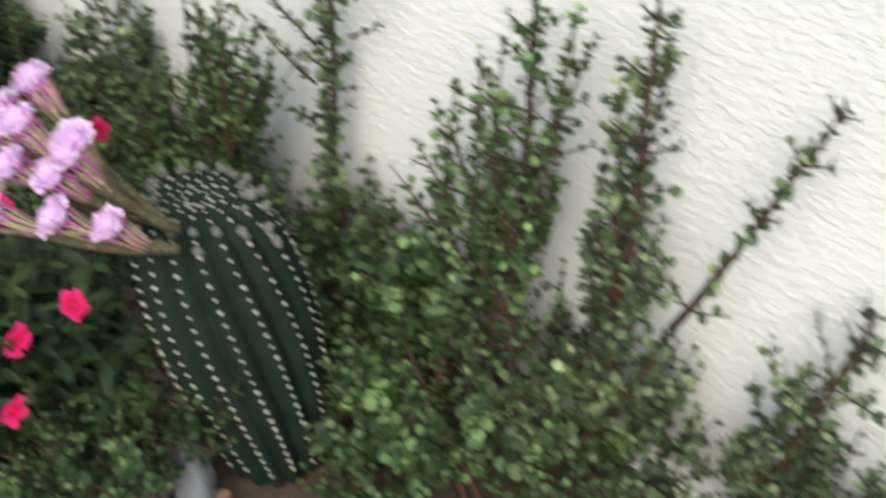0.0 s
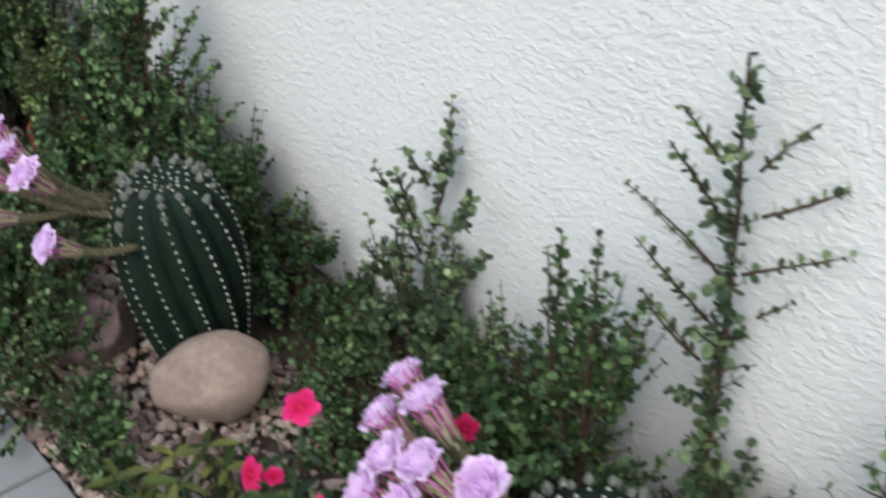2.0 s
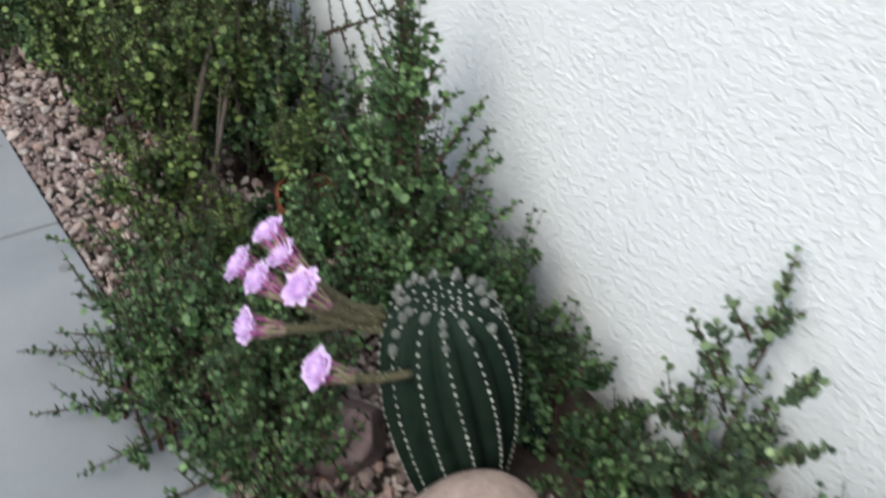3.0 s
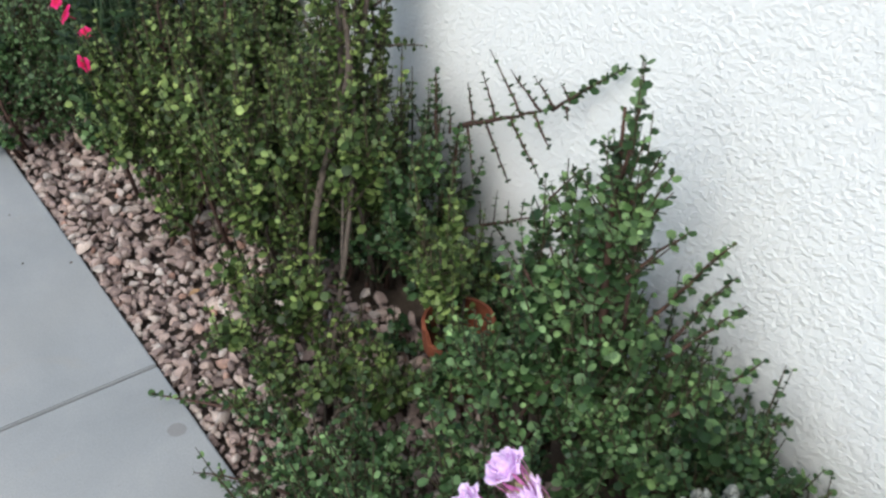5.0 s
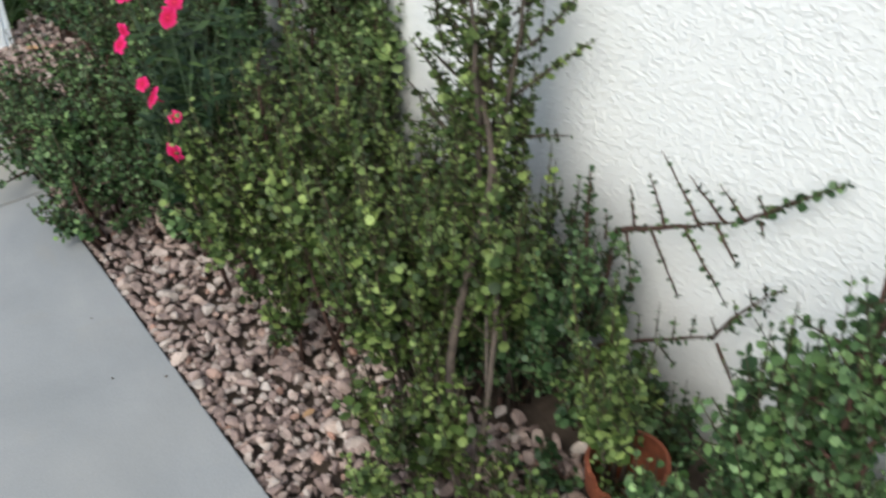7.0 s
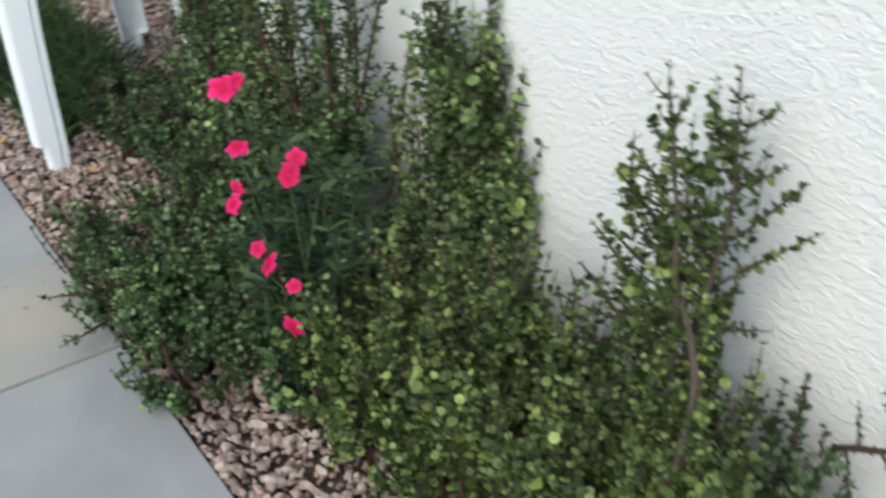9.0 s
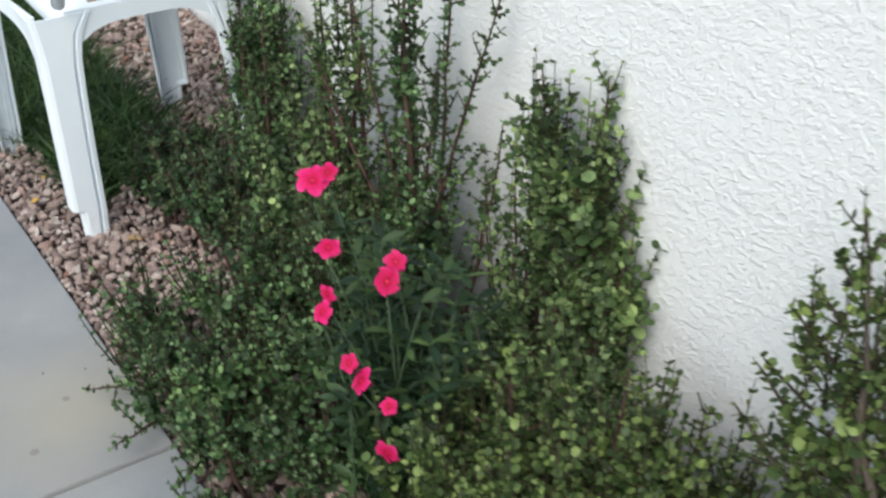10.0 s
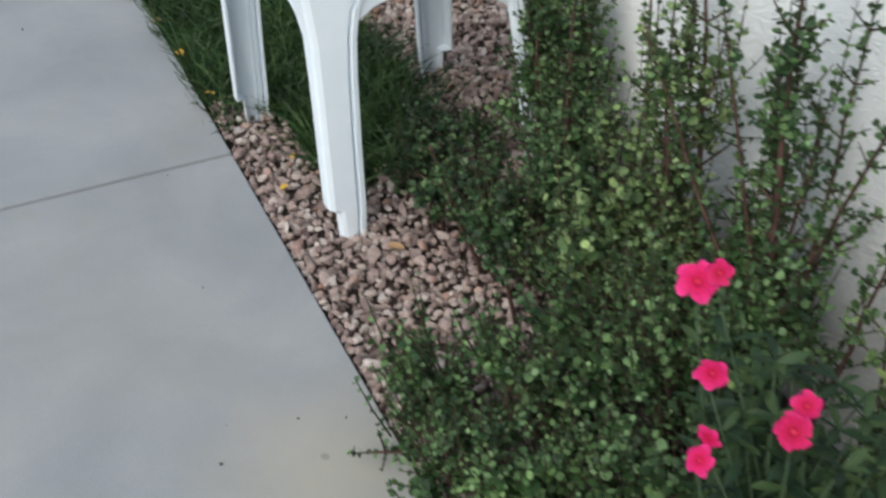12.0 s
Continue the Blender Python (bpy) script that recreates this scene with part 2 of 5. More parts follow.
# ---- building helpers ----
def mesh_object(name, verts, faces, mat, parent=None, label="", smooth=True):
    me = bpy.data.meshes.new(name)
    me.from_pydata([tuple(map(float, v)) for v in verts], [], [tuple(int(i) for i in f) for f in faces])
    me.materials.append(mat)
    me.shade_smooth() if smooth else me.shade_flat()
    ob = new(name, me)
    ob.parent = parent
    return tagged(ob, label)


def part(name, bm, mat, parent, label="", smooth=True):
    me = bpy.data.meshes.new(name)
    bm.to_mesh(me)
    bm.free()
    me.materials.append(mat)
    me.shade_smooth() if smooth else me.shade_flat()
    ob = new(name, me)
    ob.parent = parent
    return tagged(ob, label)


def empty(name, at, label, category, group="", kind=""):
    ob = new(name)
    ob.empty_display_size = 0.02
    ob.location = at
    return tagged(ob, label, category, group, kind)


def unit(v):
    v = np.asarray(v, float)
    return v / np.maximum(np.linalg.norm(v, axis=-1, keepdims=True), 1e-9)


def across(d):
    """Two directions at right angles to each direction."""
    d = unit(d)
    up = np.where(np.abs(d[..., 2:3]) > 0.9, np.array([1.0, 0, 0]), np.array([0, 0, 1.0]))
    a = unit(np.cross(d, up))
    return a, np.cross(d, a)


def tube(points, radii, sides=7):
    points = np.asarray(points, float)
    ahead = unit(np.gradient(points, axis=0))
    a, b = across(ahead)
    for i in range(1, len(a)):
        if a[i] @ a[i - 1] < 0:
            a[i], b[i] = -a[i], -b[i]
    ang = np.linspace(0, 2 * np.pi, sides, endpoint=False)
    ring = points[:, None] + (np.cos(ang)[None, :, None] * a[:, None] + np.sin(ang)[None, :, None] * b[:, None]) * np.asarray(radii)[:, None, None]
    verts = ring.reshape(-1, 3).tolist()
    faces = []
    n = len(points)
    for i in range(n - 1):
        for j in range(sides):
            k = (j + 1) % sides
            faces.append((i * sides + j, i * sides + k, (i + 1) * sides + k, (i + 1) * sides + j))
    faces.append(tuple(range(sides))[::-1])
    faces.append(tuple((n - 1) * sides + j for j in range(sides)))
    return verts, faces


def joined(pieces):
    verts, faces = [], []
    for v, f in pieces:
        o = len(verts)
        verts += list(v)
        faces += [tuple(i + o for i in one) for one in f]
    return verts, faces


# one fleshy rounded leaf, its stalk at the origin, one unit long
RIM = [(0, 0), (0.32, 0.43), (0.82, 0.42), (1.0, 0.0), (0.82, -0.42), (0.32, -0.43)]
LEAF_V = np.array([(x, y, 0.06 * y * y) for x, y in RIM] + [(0.55, 0, 0.055)] + [(x, y, 0.06 * y * y - 0.004) for x, y in RIM])
LEAF_F = np.array([((i + 1) % 6, i, 6) for i in range(6)] + [(7, 7 + i, 8 + i) for i in range(1, 5)])
LEAF_MESHES = {}


def leaf_mesh(mat):
    if mat.name not in LEAF_MESHES:
        me = bpy.data.meshes.new("leaf")
        me.from_pydata(LEAF_V.tolist(), [], LEAF_F.tolist())
        me.materials.append(mat)
        me.shade_smooth()
        LEAF_MESHES[mat.name] = me
    return LEAF_MESHES[mat.name]


class Foliage:
    """Gathers twigs and leaves of one plant."""

    def __init__(self, seed):
        self.rng = np.random.default_rng(seed)
        self.at, self.along, self.up, self.size = [], [], [], []
        self.twigs = []

    def leaves(self, at, along, up, size):
        self.at.append(at)
        self.along.append(along)
        self.up.append(up)
        self.size.append(size)

    def sprigs(self, start, way, length, step=0.0122, leaf=0.0118, thick=0.0012, rise=0.35, first=0.15):
        """Straight shoots with pairs of leaves set crosswise, all at once."""
        rng = self.rng
        start, way, length = np.asarray(start, float), unit(way), np.asarray(length, float)
        n = len(start)
        if not n:
            return
        a, b = across(way)
        spin = rng.uniform(0, np.pi, n)[:, None]
        a, b = a * np.cos(spin) + b * np.sin(spin), b * np.cos(spin) - a * np.sin(spin)

        def on(s):
            return start + way * s[:, None] + np.array([0, 0, 1.0]) * (rise * s**2 / np.maximum(length, 0.02))[:, None]

        most = int(np.ceil(length.max() / step)) + 1
        for k in range(most):
            s = length * first + step * (k + rng.uniform(-0.2, 0.2, n))
            ok = s < length * 1.02
            if not ok.any():
                continue
            p = on(s)[ok]
            for sign in (1, -1):
                side = (a if k % 2 else b)[ok] * sign
                d = unit(side * 1.0 + way[ok] * rng.uniform(0.25, 0.9, (ok.sum(), 1)) + rng.normal(0, 0.18, (ok.sum(), 3)))
                up = way[ok] + np.array([0, 0, 0.5]) + rng.normal(0, 0.3, (ok.sum(), 3))
                grow = leaf * rng.uniform(0.6, 1.15, ok.sum()) * np.where(s[ok] > length[ok] * 0.8, 0.75, 1.0)
                keep = rng.random(ok.sum()) > 0.06
                self.leaves(p[keep], d[keep], up[keep], grow[keep])
        # thin round twigs
        s0, s1, s2 = on(length * 0.0), on(length * 0.55), on(length)
        self.twigs.append((s0, s1, s2, np.broadcast_to(thick, (n,)) * rng.uniform(0.8, 1.2, n)))

    def twig_mesh(self):
        verts, faces, o = [], [], 0
        for s0, s1, s2, r in self.twigs:
            a, b = across(unit(s2 - s0))
            rings = []
            for p, f in ((s0, 1.0), (s1, 0.85), (s2, 0.45)):
                for q in range(4):
                    ang = q * np.pi / 2
                    rings.append(p + (a * np.cos(ang) + b * np.sin(ang)) * (r * f)[:, None])
            v = np.stack(rings, 1)
            n = len(v)
            one = []
            for i in (0, 4):
                for q in range(4):
                    k = (q + 1) % 4
                    one.append((i + q, i + k, i + 4 + k, i + 4 + q))
            one += [(8, 9, 10, 11)]
            f = (np.arange(n)[:, None, None] * 12 + np.array(one)[None]).reshape(-1, 4) + o
            verts.append(v.reshape(-1, 3))
            faces.append(f)
            o += n * 12
        return np.concatenate(verts), np.concatenate(faces)

    def gathered(self):
        at, along, up, size = (np.concatenate(v) for v in (self.at, self.along, self.up, self.size))
        x = unit(along)
        z = unit(up - x * (up * x).sum(-1, keepdims=True))
        y = np.cross(z, x)
        far = at[:, 0] + np.maximum(x[:, 0], 0) * size
        at = at.copy()
        at[:, 0] -= np.maximum(far - (WALL_X - 0.003), 0)
        at[:, 2] = np.maximum(at[:, 2], 0.006)
        return at, x, y, z, size


def fast_mesh(name, verts, faces, mat, parent, label="", kind=""):
    """A mesh object from arrays of points and of faces with one number of corners."""
    me = bpy.data.meshes.new(name)
    n, c = faces.shape
    me.vertices.add(len(verts))
    me.vertices.foreach_set("co", np.ascontiguousarray(verts, np.float32).ravel())
    me.loops.add(n * c)
    me.loops.foreach_set("vertex_index", np.ascontiguousarray(faces, np.int32).ravel())
    me.polygons.add(n)
    me.polygons.foreach_set("loop_start", np.arange(0, n * c, c, dtype=np.int32))
    me.update(calc_edges=True)
    me.validate()
    me.materials.append(mat)
    me.shade_smooth()
    ob = new(name, me)
    ob.parent = parent
    return tagged(ob, label, kind=kind)


def leafed(root, fol, mat, singles=110, near=(-0.38, 0.95)):
    """Hangs the leaves on the plant: those nearest to the path one by one, the others as one mass."""
    at, x, y, z, size = fol.gathered()
    d = (at[:, 0] - near[0]) ** 2 + (at[:, 2] - near[1]) ** 2
    order = np.argsort(d)
    pick = order[: singles * 3 : 3]
    rest = np.ones(len(at), bool)
    rest[pick] = False
    v = at[rest][:, None] + size[rest][:, None, None] * (LEAF_V[None, :, 0:1] * x[rest][:, None] + LEAF_V[None, :, 1:2] * y[rest][:, None] + LEAF_V[None, :, 2:3] * z[rest][:, None])
    f = (np.arange(rest.sum())[:, None, None] * len(LEAF_V) + LEAF_F[None]).reshape(-1, 3)
    base = np.array(root.location)
    fast_mesh("foliage", v.reshape(-1, 3) - base, f, mat, root, kind="stuff")
    me = leaf_mesh(mat)
    for i in pick:
        ob = new("leaf", me)
        ob.parent = root
        m = Matrix((x[i], y[i], z[i])).transposed().to_4x4()
        ob.matrix_local = Matrix.Translation(at[i] - base) @ m @ Matrix.Scale(size[i], 4)


def inside_wall(p):
    p = np.array(p, float)
    p[..., 0] = np.minimum(p[..., 0], WALL_X - 0.012)
    return p


def bush(at, label, stems=(), masses=(), mat=None, bark=None, leaf=0.0116, seed=1, singles=110, group="succulent bushes along the wall", trunks=()):
    """A jade-like bush: bare-footed upright stems with crosswise side branches, and rounded masses of short leafy shoots.
    stems: (base, tip, radius, branch length, first bare share, extra shoots); masses: (centre, radii, shoots)."""
    mat, bark = mat or LEAF, bark or BARK_RED
    leaf *= 1.08
    root = empty("elephant_bush", at, label, "bush", group)
    base0 = np.array(at, float)
    fol = Foliage(seed)
    rng = fol.rng
    for points, thick, thin in trunks:
        # a smooth line through the given points
        p, k = np.array(points, float), np.linspace(0, len(points) - 1, 24)
        line = np.stack([np.interp(k, np.arange(len(p)), p[:, i]) for i in range(3)], 1)
        for _ in range(3):
            line[1:-1] = (line[:-2] + line[1:-1] * 2 + line[2:]) / 4
        v, f = tube(line - base0, np.linspace(thick, thin, 24) * rng.uniform(0.92, 1.08, 24), 9)
        mesh_object("trunk", v, f, bark, root)
    for base, tip, radius, reach, bare, extra, *flat in stems:
        base, tip = np.array(base, float), np.array(tip, float)
        n = 9
        s = np.linspace(0, 1, n)
        bend = rng.normal(0, 0.010, 3) * [1, 1, 0.2] * min(1.0, np.linalg.norm(tip - base) / 0.4)
        pts = inside_wall(base + (tip - base) * s[:, None] + np.sin(s * np.pi)[:, None] * bend + rng.normal(0, min(0.0022, radius * 0.3), (n, 3)))
        v, f = tube(pts - base0, radius * (1.0 - 0.78 * s**1.2), 7)
        stem = mesh_object("stem", v, f, bark, root)
        axis = unit(tip - base)
        long = np.linalg.norm(tip - base)
        a, b = across(axis[None])
        a, b = a[0], b[0]
        spin = rng.uniform(0, np.pi)
        a, b = a * np.cos(spin) + b * np.sin(spin), b * np.cos(spin) - a * np.sin(spin)
        # leaves on the stem itself
        low = bare if reach == 0 else max(bare, 0.25)
        fol.sprigs([base + axis * long * low], [axis], [long * (1 - low)], step=0.0115, leaf=leaf * (0.95 if reach and not flat else 0.70), thick=0.001, rise=0, first=0.0)
        if radius > 0.005:
            m = int(long / 0.02)
            u = rng.uniform(max(bare, 0.2), 0.95, m)
            fol.sprigs(base + axis * long * u[:, None], unit(rng.normal(0, 1, (m, 3)) + axis * 0.6), rng.uniform(0.015, 0.04, m), leaf=leaf * 0.95)
        k, h = 0, bare * long
        while h < long * 0.97 and reach > 0:
            share = h / long
            l = reach * (0.35 + 0.65 * (1 - share) ** 0.8) * rng.uniform(0.55, 1.2)
            for sign in (1, -1):
                if rng.random() < 0.15:
                    continue
                side = (a if k % 2 else b) * sign
                if flat:
                    side = unit(np.cross(axis, [1.0, 0, 0])) * sign
                    l = reach * (1 - 0.55 * share) * rng.uniform(0.6, 1.25)
                way = unit(side + axis * rng.uniform(0.3, 0.75) + rng.normal(0, 0.1, 3))
                foot = np.array([np.interp(share, s, pts[:, i]) for i in range(3)])
                if foot[0] + way[0] * l > WALL_X - 0.015:
                    way[0] *= 0.15
                    way = unit(way)
                end = inside_wall(foot + way * l + [0, 0, 0.12 * l])
                if l > 0.05:
                    bp = np.array([foot, foot + (end - foot) * 0.5 + [0, 0, 0.012 * l], end + [0, 0, 0.05 * l]])
                    bv, bf = tube(bp - base0, [radius * 0.2 + 0.0009, radius * 0.15 + 0.0008, 0.0009], 5)
                    mesh_object("branch", bv, bf, bark, stem)
                fol.sprigs([foot], [end - foot], [np.linalg.norm(end - foot)], step=0.0125, leaf=leaf * rng.uniform(0.65, 0.95) * (0.95 if flat else 1.0), thick=0.0015, rise=0.05, first=0.25)
                m = int(extra * l / 0.03)
                if m:
                    u = rng.uniform(0.2, 0.95, m)
                    st = foot + (end - foot) * u[:, None]
                    fol.sprigs(st, unit(rng.normal(0, 0.8, (m, 3)) + [0, 0, 0.7] + way * 0.5), rng.uniform(0.02, 0.05, m), leaf=leaf * 0.85)
            h += rng.uniform(0.022, 0.042)
            k += 1
    for centre, radii, count in masses:
        centre, radii = np.array(centre, float), np.array(radii, float)
        count = int(count * 0.86)
        short = float(np.clip(radii[2] / 0.12, 0.35, 1.0))
        limbs = max(5, count // 13)
        per = count // limbs
        d = unit(rng.normal(0, 1, (limbs, 3)) * [1, 1, 0.75] + [0, 0, 0.35])
        d[:, 2] = np.where(d[:, 2] < -0.3, -d[:, 2], d[:, 2])
        ends = centre + d * radii * rng.uniform(0.5, 1.2, (limbs, 1))
        foot = np.stack([centre[0] + rng.normal(0, 0.3, limbs) * radii[0], centre[1] + rng.normal(0, 0.3, limbs) * radii[1], np.full(limbs, -0.015)], 1)
        ends, foot = inside_wall(ends), inside_wall(foot)
        ends[:, 2] = np.maximum(ends[:, 2], 0.02)
        mids = (ends + foot) / 2 + (ends - foot) * [-0.12, -0.12, 0.12] + rng.normal(0, 0.008, (limbs, 3))
        mids[:, 2] = np.maximum(mids[:, 2], 0.008)
        for i in range(limbs):
            v, f = tube(inside_wall([foot[i], mids[i], ends[i]]) - base0, [0.0042, 0.003, 0.0015], 5)
            if i % 3 == 0:
                mesh_object("stem", v, f, bark, root)
            u = (1 - 0.32 * rng.uniform(0, 1.0, per)[:, None] ** 1.2) * np.where(rng.random((per, 1)) < 0.22, rng.uniform(0.45, 0.9, (per, 1)), 1.0)
            p = foot[i] * (1 - u) ** 2 + 2 * mids[i] * u * (1 - u) + ends[i] * u**2
            run = unit(ends[i] - foot[i])
            way = unit(rng.normal(0, 0.6, (per, 3)) + run * 0.6 + [0, 0, 0.5])
            l = rng.uniform(0.025, 0.065, per) * rng.choice([1.0, 1.5], per, p=[0.88, 0.12]) * short
            p[:, 2] = np.maximum(p[:, 2], 0.004)
            ok = rng.random(per) < 0.95
            fol.sprigs(inside_wall(p[ok]), way[ok], l[ok], leaf=leaf * rng.choice([0.74, 1.0, 1.28], p=[0.33, 0.45, 0.22]), thick=0.0013)
            fol.sprigs([inside_wall(ends[i])], [run + [0, 0, 0.5]], [rng.uniform(0.04, 0.11) * short], leaf=leaf * 0.9, thick=0.0015)
    tv, tf = fol.twig_mesh()
    tv = tv.copy()
    tv[:, 0] = np.minimum(tv[:, 0], WALL_X - 0.002)
    fast_mesh("twig_mass", tv - base0, tf, TWIG, root, kind="stuff")
    leafed(root, fol, mat, singles)
    return root


# ---- the large structure ----
def boxed(x0, x1, y0, y1, z0, z1, bevel=0.0, cuts=1):
    bm = bmesh.new()
    bmesh.ops.create_cube(bm, size=1)
    bmesh.ops.scale(bm, vec=(x1 - x0, y1 - y0, z1 - z0), verts=bm.verts)
    bmesh.ops.translate(bm, vec=((x0 + x1) / 2, (y0 + y1) / 2, (z0 + z1) / 2), verts=bm.verts)
    if bevel:
        bmesh.ops.bevel(bm, geom=bm.edges[:], offset=bevel, segments=2, affect="EDGES")
    return bm


def build_ground():
    """Soil and lawn earth, one sheet out to the horizon, with a shallow dip for the planted bed."""
    me = bpy.data.meshes.new("ground")
    s = 600
    v = [(-s, -s, -0.03), (s, -s, -0.03), (s, s, -0.03), (-s, s, -0.03)]
    me.from_pydata(v, [], [(0, 1, 2, 3)])
    me.materials.append(SOIL)
    tagged(new("ground", me), "dark bare soil of the garden", "ground", kind="structure")


def build_wall():
    """The house wall, stepped back behind the chair."""
    bm = boxed(WALL_X, WALL_X + 0.2, -4, 4.20, -0.2, 3.2)
    ob = part("wall_east", bm, STUCCO, None, "white painted stucco house wall with trowelled relief", False)
    tagged(ob, category="wall", kind="structure")
    bm = boxed(WALL_X + 0.203, WALL_X + 0.4, 3.9, 10, -0.2, 3.2)
    ob = part("wall_recess", bm, STUCCO, None, "white painted stucco wall stepped back behind the chair", False)
    tagged(ob, category="wall", kind="structure")


def build_walkway():
    root = empty("walkway", (0, 0, 0), "grey concrete walkway with tooled joints beside the bed", "pavement", kind="structure")
    joints = [2.548 - k * 0.925 for k in range(6, 0, -1)] + [2.548, 3.449, 4.404] + [4.404 + k * 0.925 for k in range(1, 5)]
    for y0, y1 in zip(joints, joints[1:]):
        bm = boxed(-1.22, 0.0, y0 + 0.0022, y1 - 0.0022, -0.1, 0.0, 0.0022)
        part("slab", bm, CONCRETE, root, smooth=False)
    # sand that fills the joints
    for y in joints:
        part("joint_filling", boxed(-1.2, -0.004, y - 0.0021, y + 0.0021, -0.09, -0.006), SOIL, root, smooth=False)


def pebble(seed, points=1):
    """A worn angular stone, about one unit across."""
    rng = np.random.default_rng(seed)
    bm = bmesh.new()
    bmesh.ops.create_icosphere(bm, subdivisions=points, radius=0.5)
    scale = rng.uniform(0.6, 1.25, 3) * [1.15, 0.85, 0.75]
    cut = unit(rng.normal(0, 1, (7, 3)))
    for v in bm.verts:
        p = np.array(v.co)
        for c in cut:
            over = p @ c - 0.28
            if over > 0:
                p = p - c * over * 0.93
        v.co = p * scale * (1 + rng.normal(0, 0.05))
    verts = np.array([v.co[:] for v in bm.verts])
    bm.faces.ensure_lookup_table()
    faces = np.array([[v.index for v in f.verts] for f in bm.faces])
    bm.free()
    return verts, faces


def build_gravel():
    """Loose pinkish stones over the bed: countless, one mass."""
    rng = np.random.default_rng(5)
    kinds = [[pebble(k, 1) for k in range(10)], [pebble(k, 2) for k in range(16)]]
    verts, faces, o = [], [], 0
    step = 0.0142
    ys, xs = np.arange(-0.4, 5.3, step), np.arange(0.008, WALL_X + 0.19, step)
    for layer in range(2):
        for y in ys:
            for x in xs:
                if rng.random() > (0.95 if layer == 0 else 0.70):
                    continue
                px, py = x + rng.normal(0, 0.006), y + rng.normal(0, 0.006)
                if px > (0.38 if 2.2 < py < 2.52 else 0.335) + 0.03 * np.sin(py * 17) and py < 4.0:
                    continue
                if (py < 0.87 and px > 0.15) or (1.22 < py < 1.46 - 0.04 * np.sin(px * 25) and rng.random() < 0.75):
                    continue
                if px > WALL_X - 0.012 and py < 4.215:
                    continue
                if px < 0.007 or (py > (4.56 if px < 0.13 else 4.24) + 0.06 * np.sin(px * 30) and px < 0.36):
                    continue
                size = rng.choice([0.0115, 0.0155, 0.020, 0.026], p=[0.26, 0.38, 0.27, 0.09]) * rng.uniform(0.85, 1.15)
                v, f = kinds[layer][rng.integers(len(kinds[layer]))]
                e = Euler(rng.uniform(-0.5, 0.5, 2).tolist() + [rng.uniform(0, 6.28)]).to_matrix()
                z = -0.024 + layer * 0.010 + size * 0.28 + rng.uniform(0, 0.003) + 0.009 * max(0.0, 1 - px / 0.06)
                w = v @ np.array(e).T * size + [max(px, size * 0.40 + 0.001), py, z]
                verts.append(w)
                faces.append(f + o)
                o += len(w)
    # stones pressed against the edge of the walkway
    for y in np.arange(-0.4, 4.42, 0.0115):
        size = rng.uniform(0.012, 0.021)
        v, f = kinds[1][rng.integers(len(kinds[1]))]
        e = Euler(rng.uniform(-0.5, 0.5, 2).tolist() + [rng.uniform(0, 6.28)]).to_matrix()
        w = v @ np.array(e).T * size + [size * 0.45 + rng.uniform(0.001, 0.006), y + rng.normal(0, 0.004), -0.010 + rng.uniform(-0.004, 0.003)]
        verts.append(w)
        faces.append(f + o)
        o += len(w)
    fv, ff = np.concatenate(verts), np.concatenate(faces)
    ob = fast_mesh("gravel", fv, ff, GRAVEL, None, "loose pinkish tan gravel covering the planted bed", "stuff")
    tagged(ob, category="gravel")
    ob.data.shade_flat()


def build_grass():
    rng = np.random.default_rng(8)
    n = 12000
    x, y = rng.uniform(0.008, 0.40, n), 4.18 + rng.uniform(0, 1, n) ** 1.1 * 1.8
    keep = (y > np.where(x < 0.13, np.where(x < 0.04, 4.45, 4.56), 4.20) + 0.05 * np.sin(x * 40) + 0.12 * (x > 0.34))
    x, y = x[keep], y[keep]
    n = len(x)
    foot = np.stack([x, y, np.full(n, -0.03)], 1)
    lean = rng.normal(0, 0.45, (n, 3)) * [1, 1, 0] + [0, 0, 1]
    long = rng.uniform(0.05, 0.115, n)[:, None]
    side = unit(np.cross(lean, rng.normal(0, 1, (n, 3)))) * rng.uniform(0.0012, 0.0024, n)[:, None]
    mid = foot + lean * long * 0.55
    tip = foot + lean * long * [1.45, 1.45, 0.85]
    v = np.stack([foot - side, foot + side, mid + side * 0.8, mid - side * 0.8, tip + side * 0.1, tip - side * 0.1], 1)
    v[..., 0] = np.maximum(v[..., 0], -0.03)
    f = (np.arange(n)[:, None, None] * 6 + np.array([[0, 1, 2, 3], [3, 2, 4, 5]])[None]).reshape(-1, 4)
    ob = fast_mesh("grass", v.reshape(-1, 3), f, GRASS, None, "dark green unmown grass beside the walkway", "stuff")
    tagged(ob, category="grass")


build_ground()
build_wall()
build_walkway()
build_gravel()
build_grass()


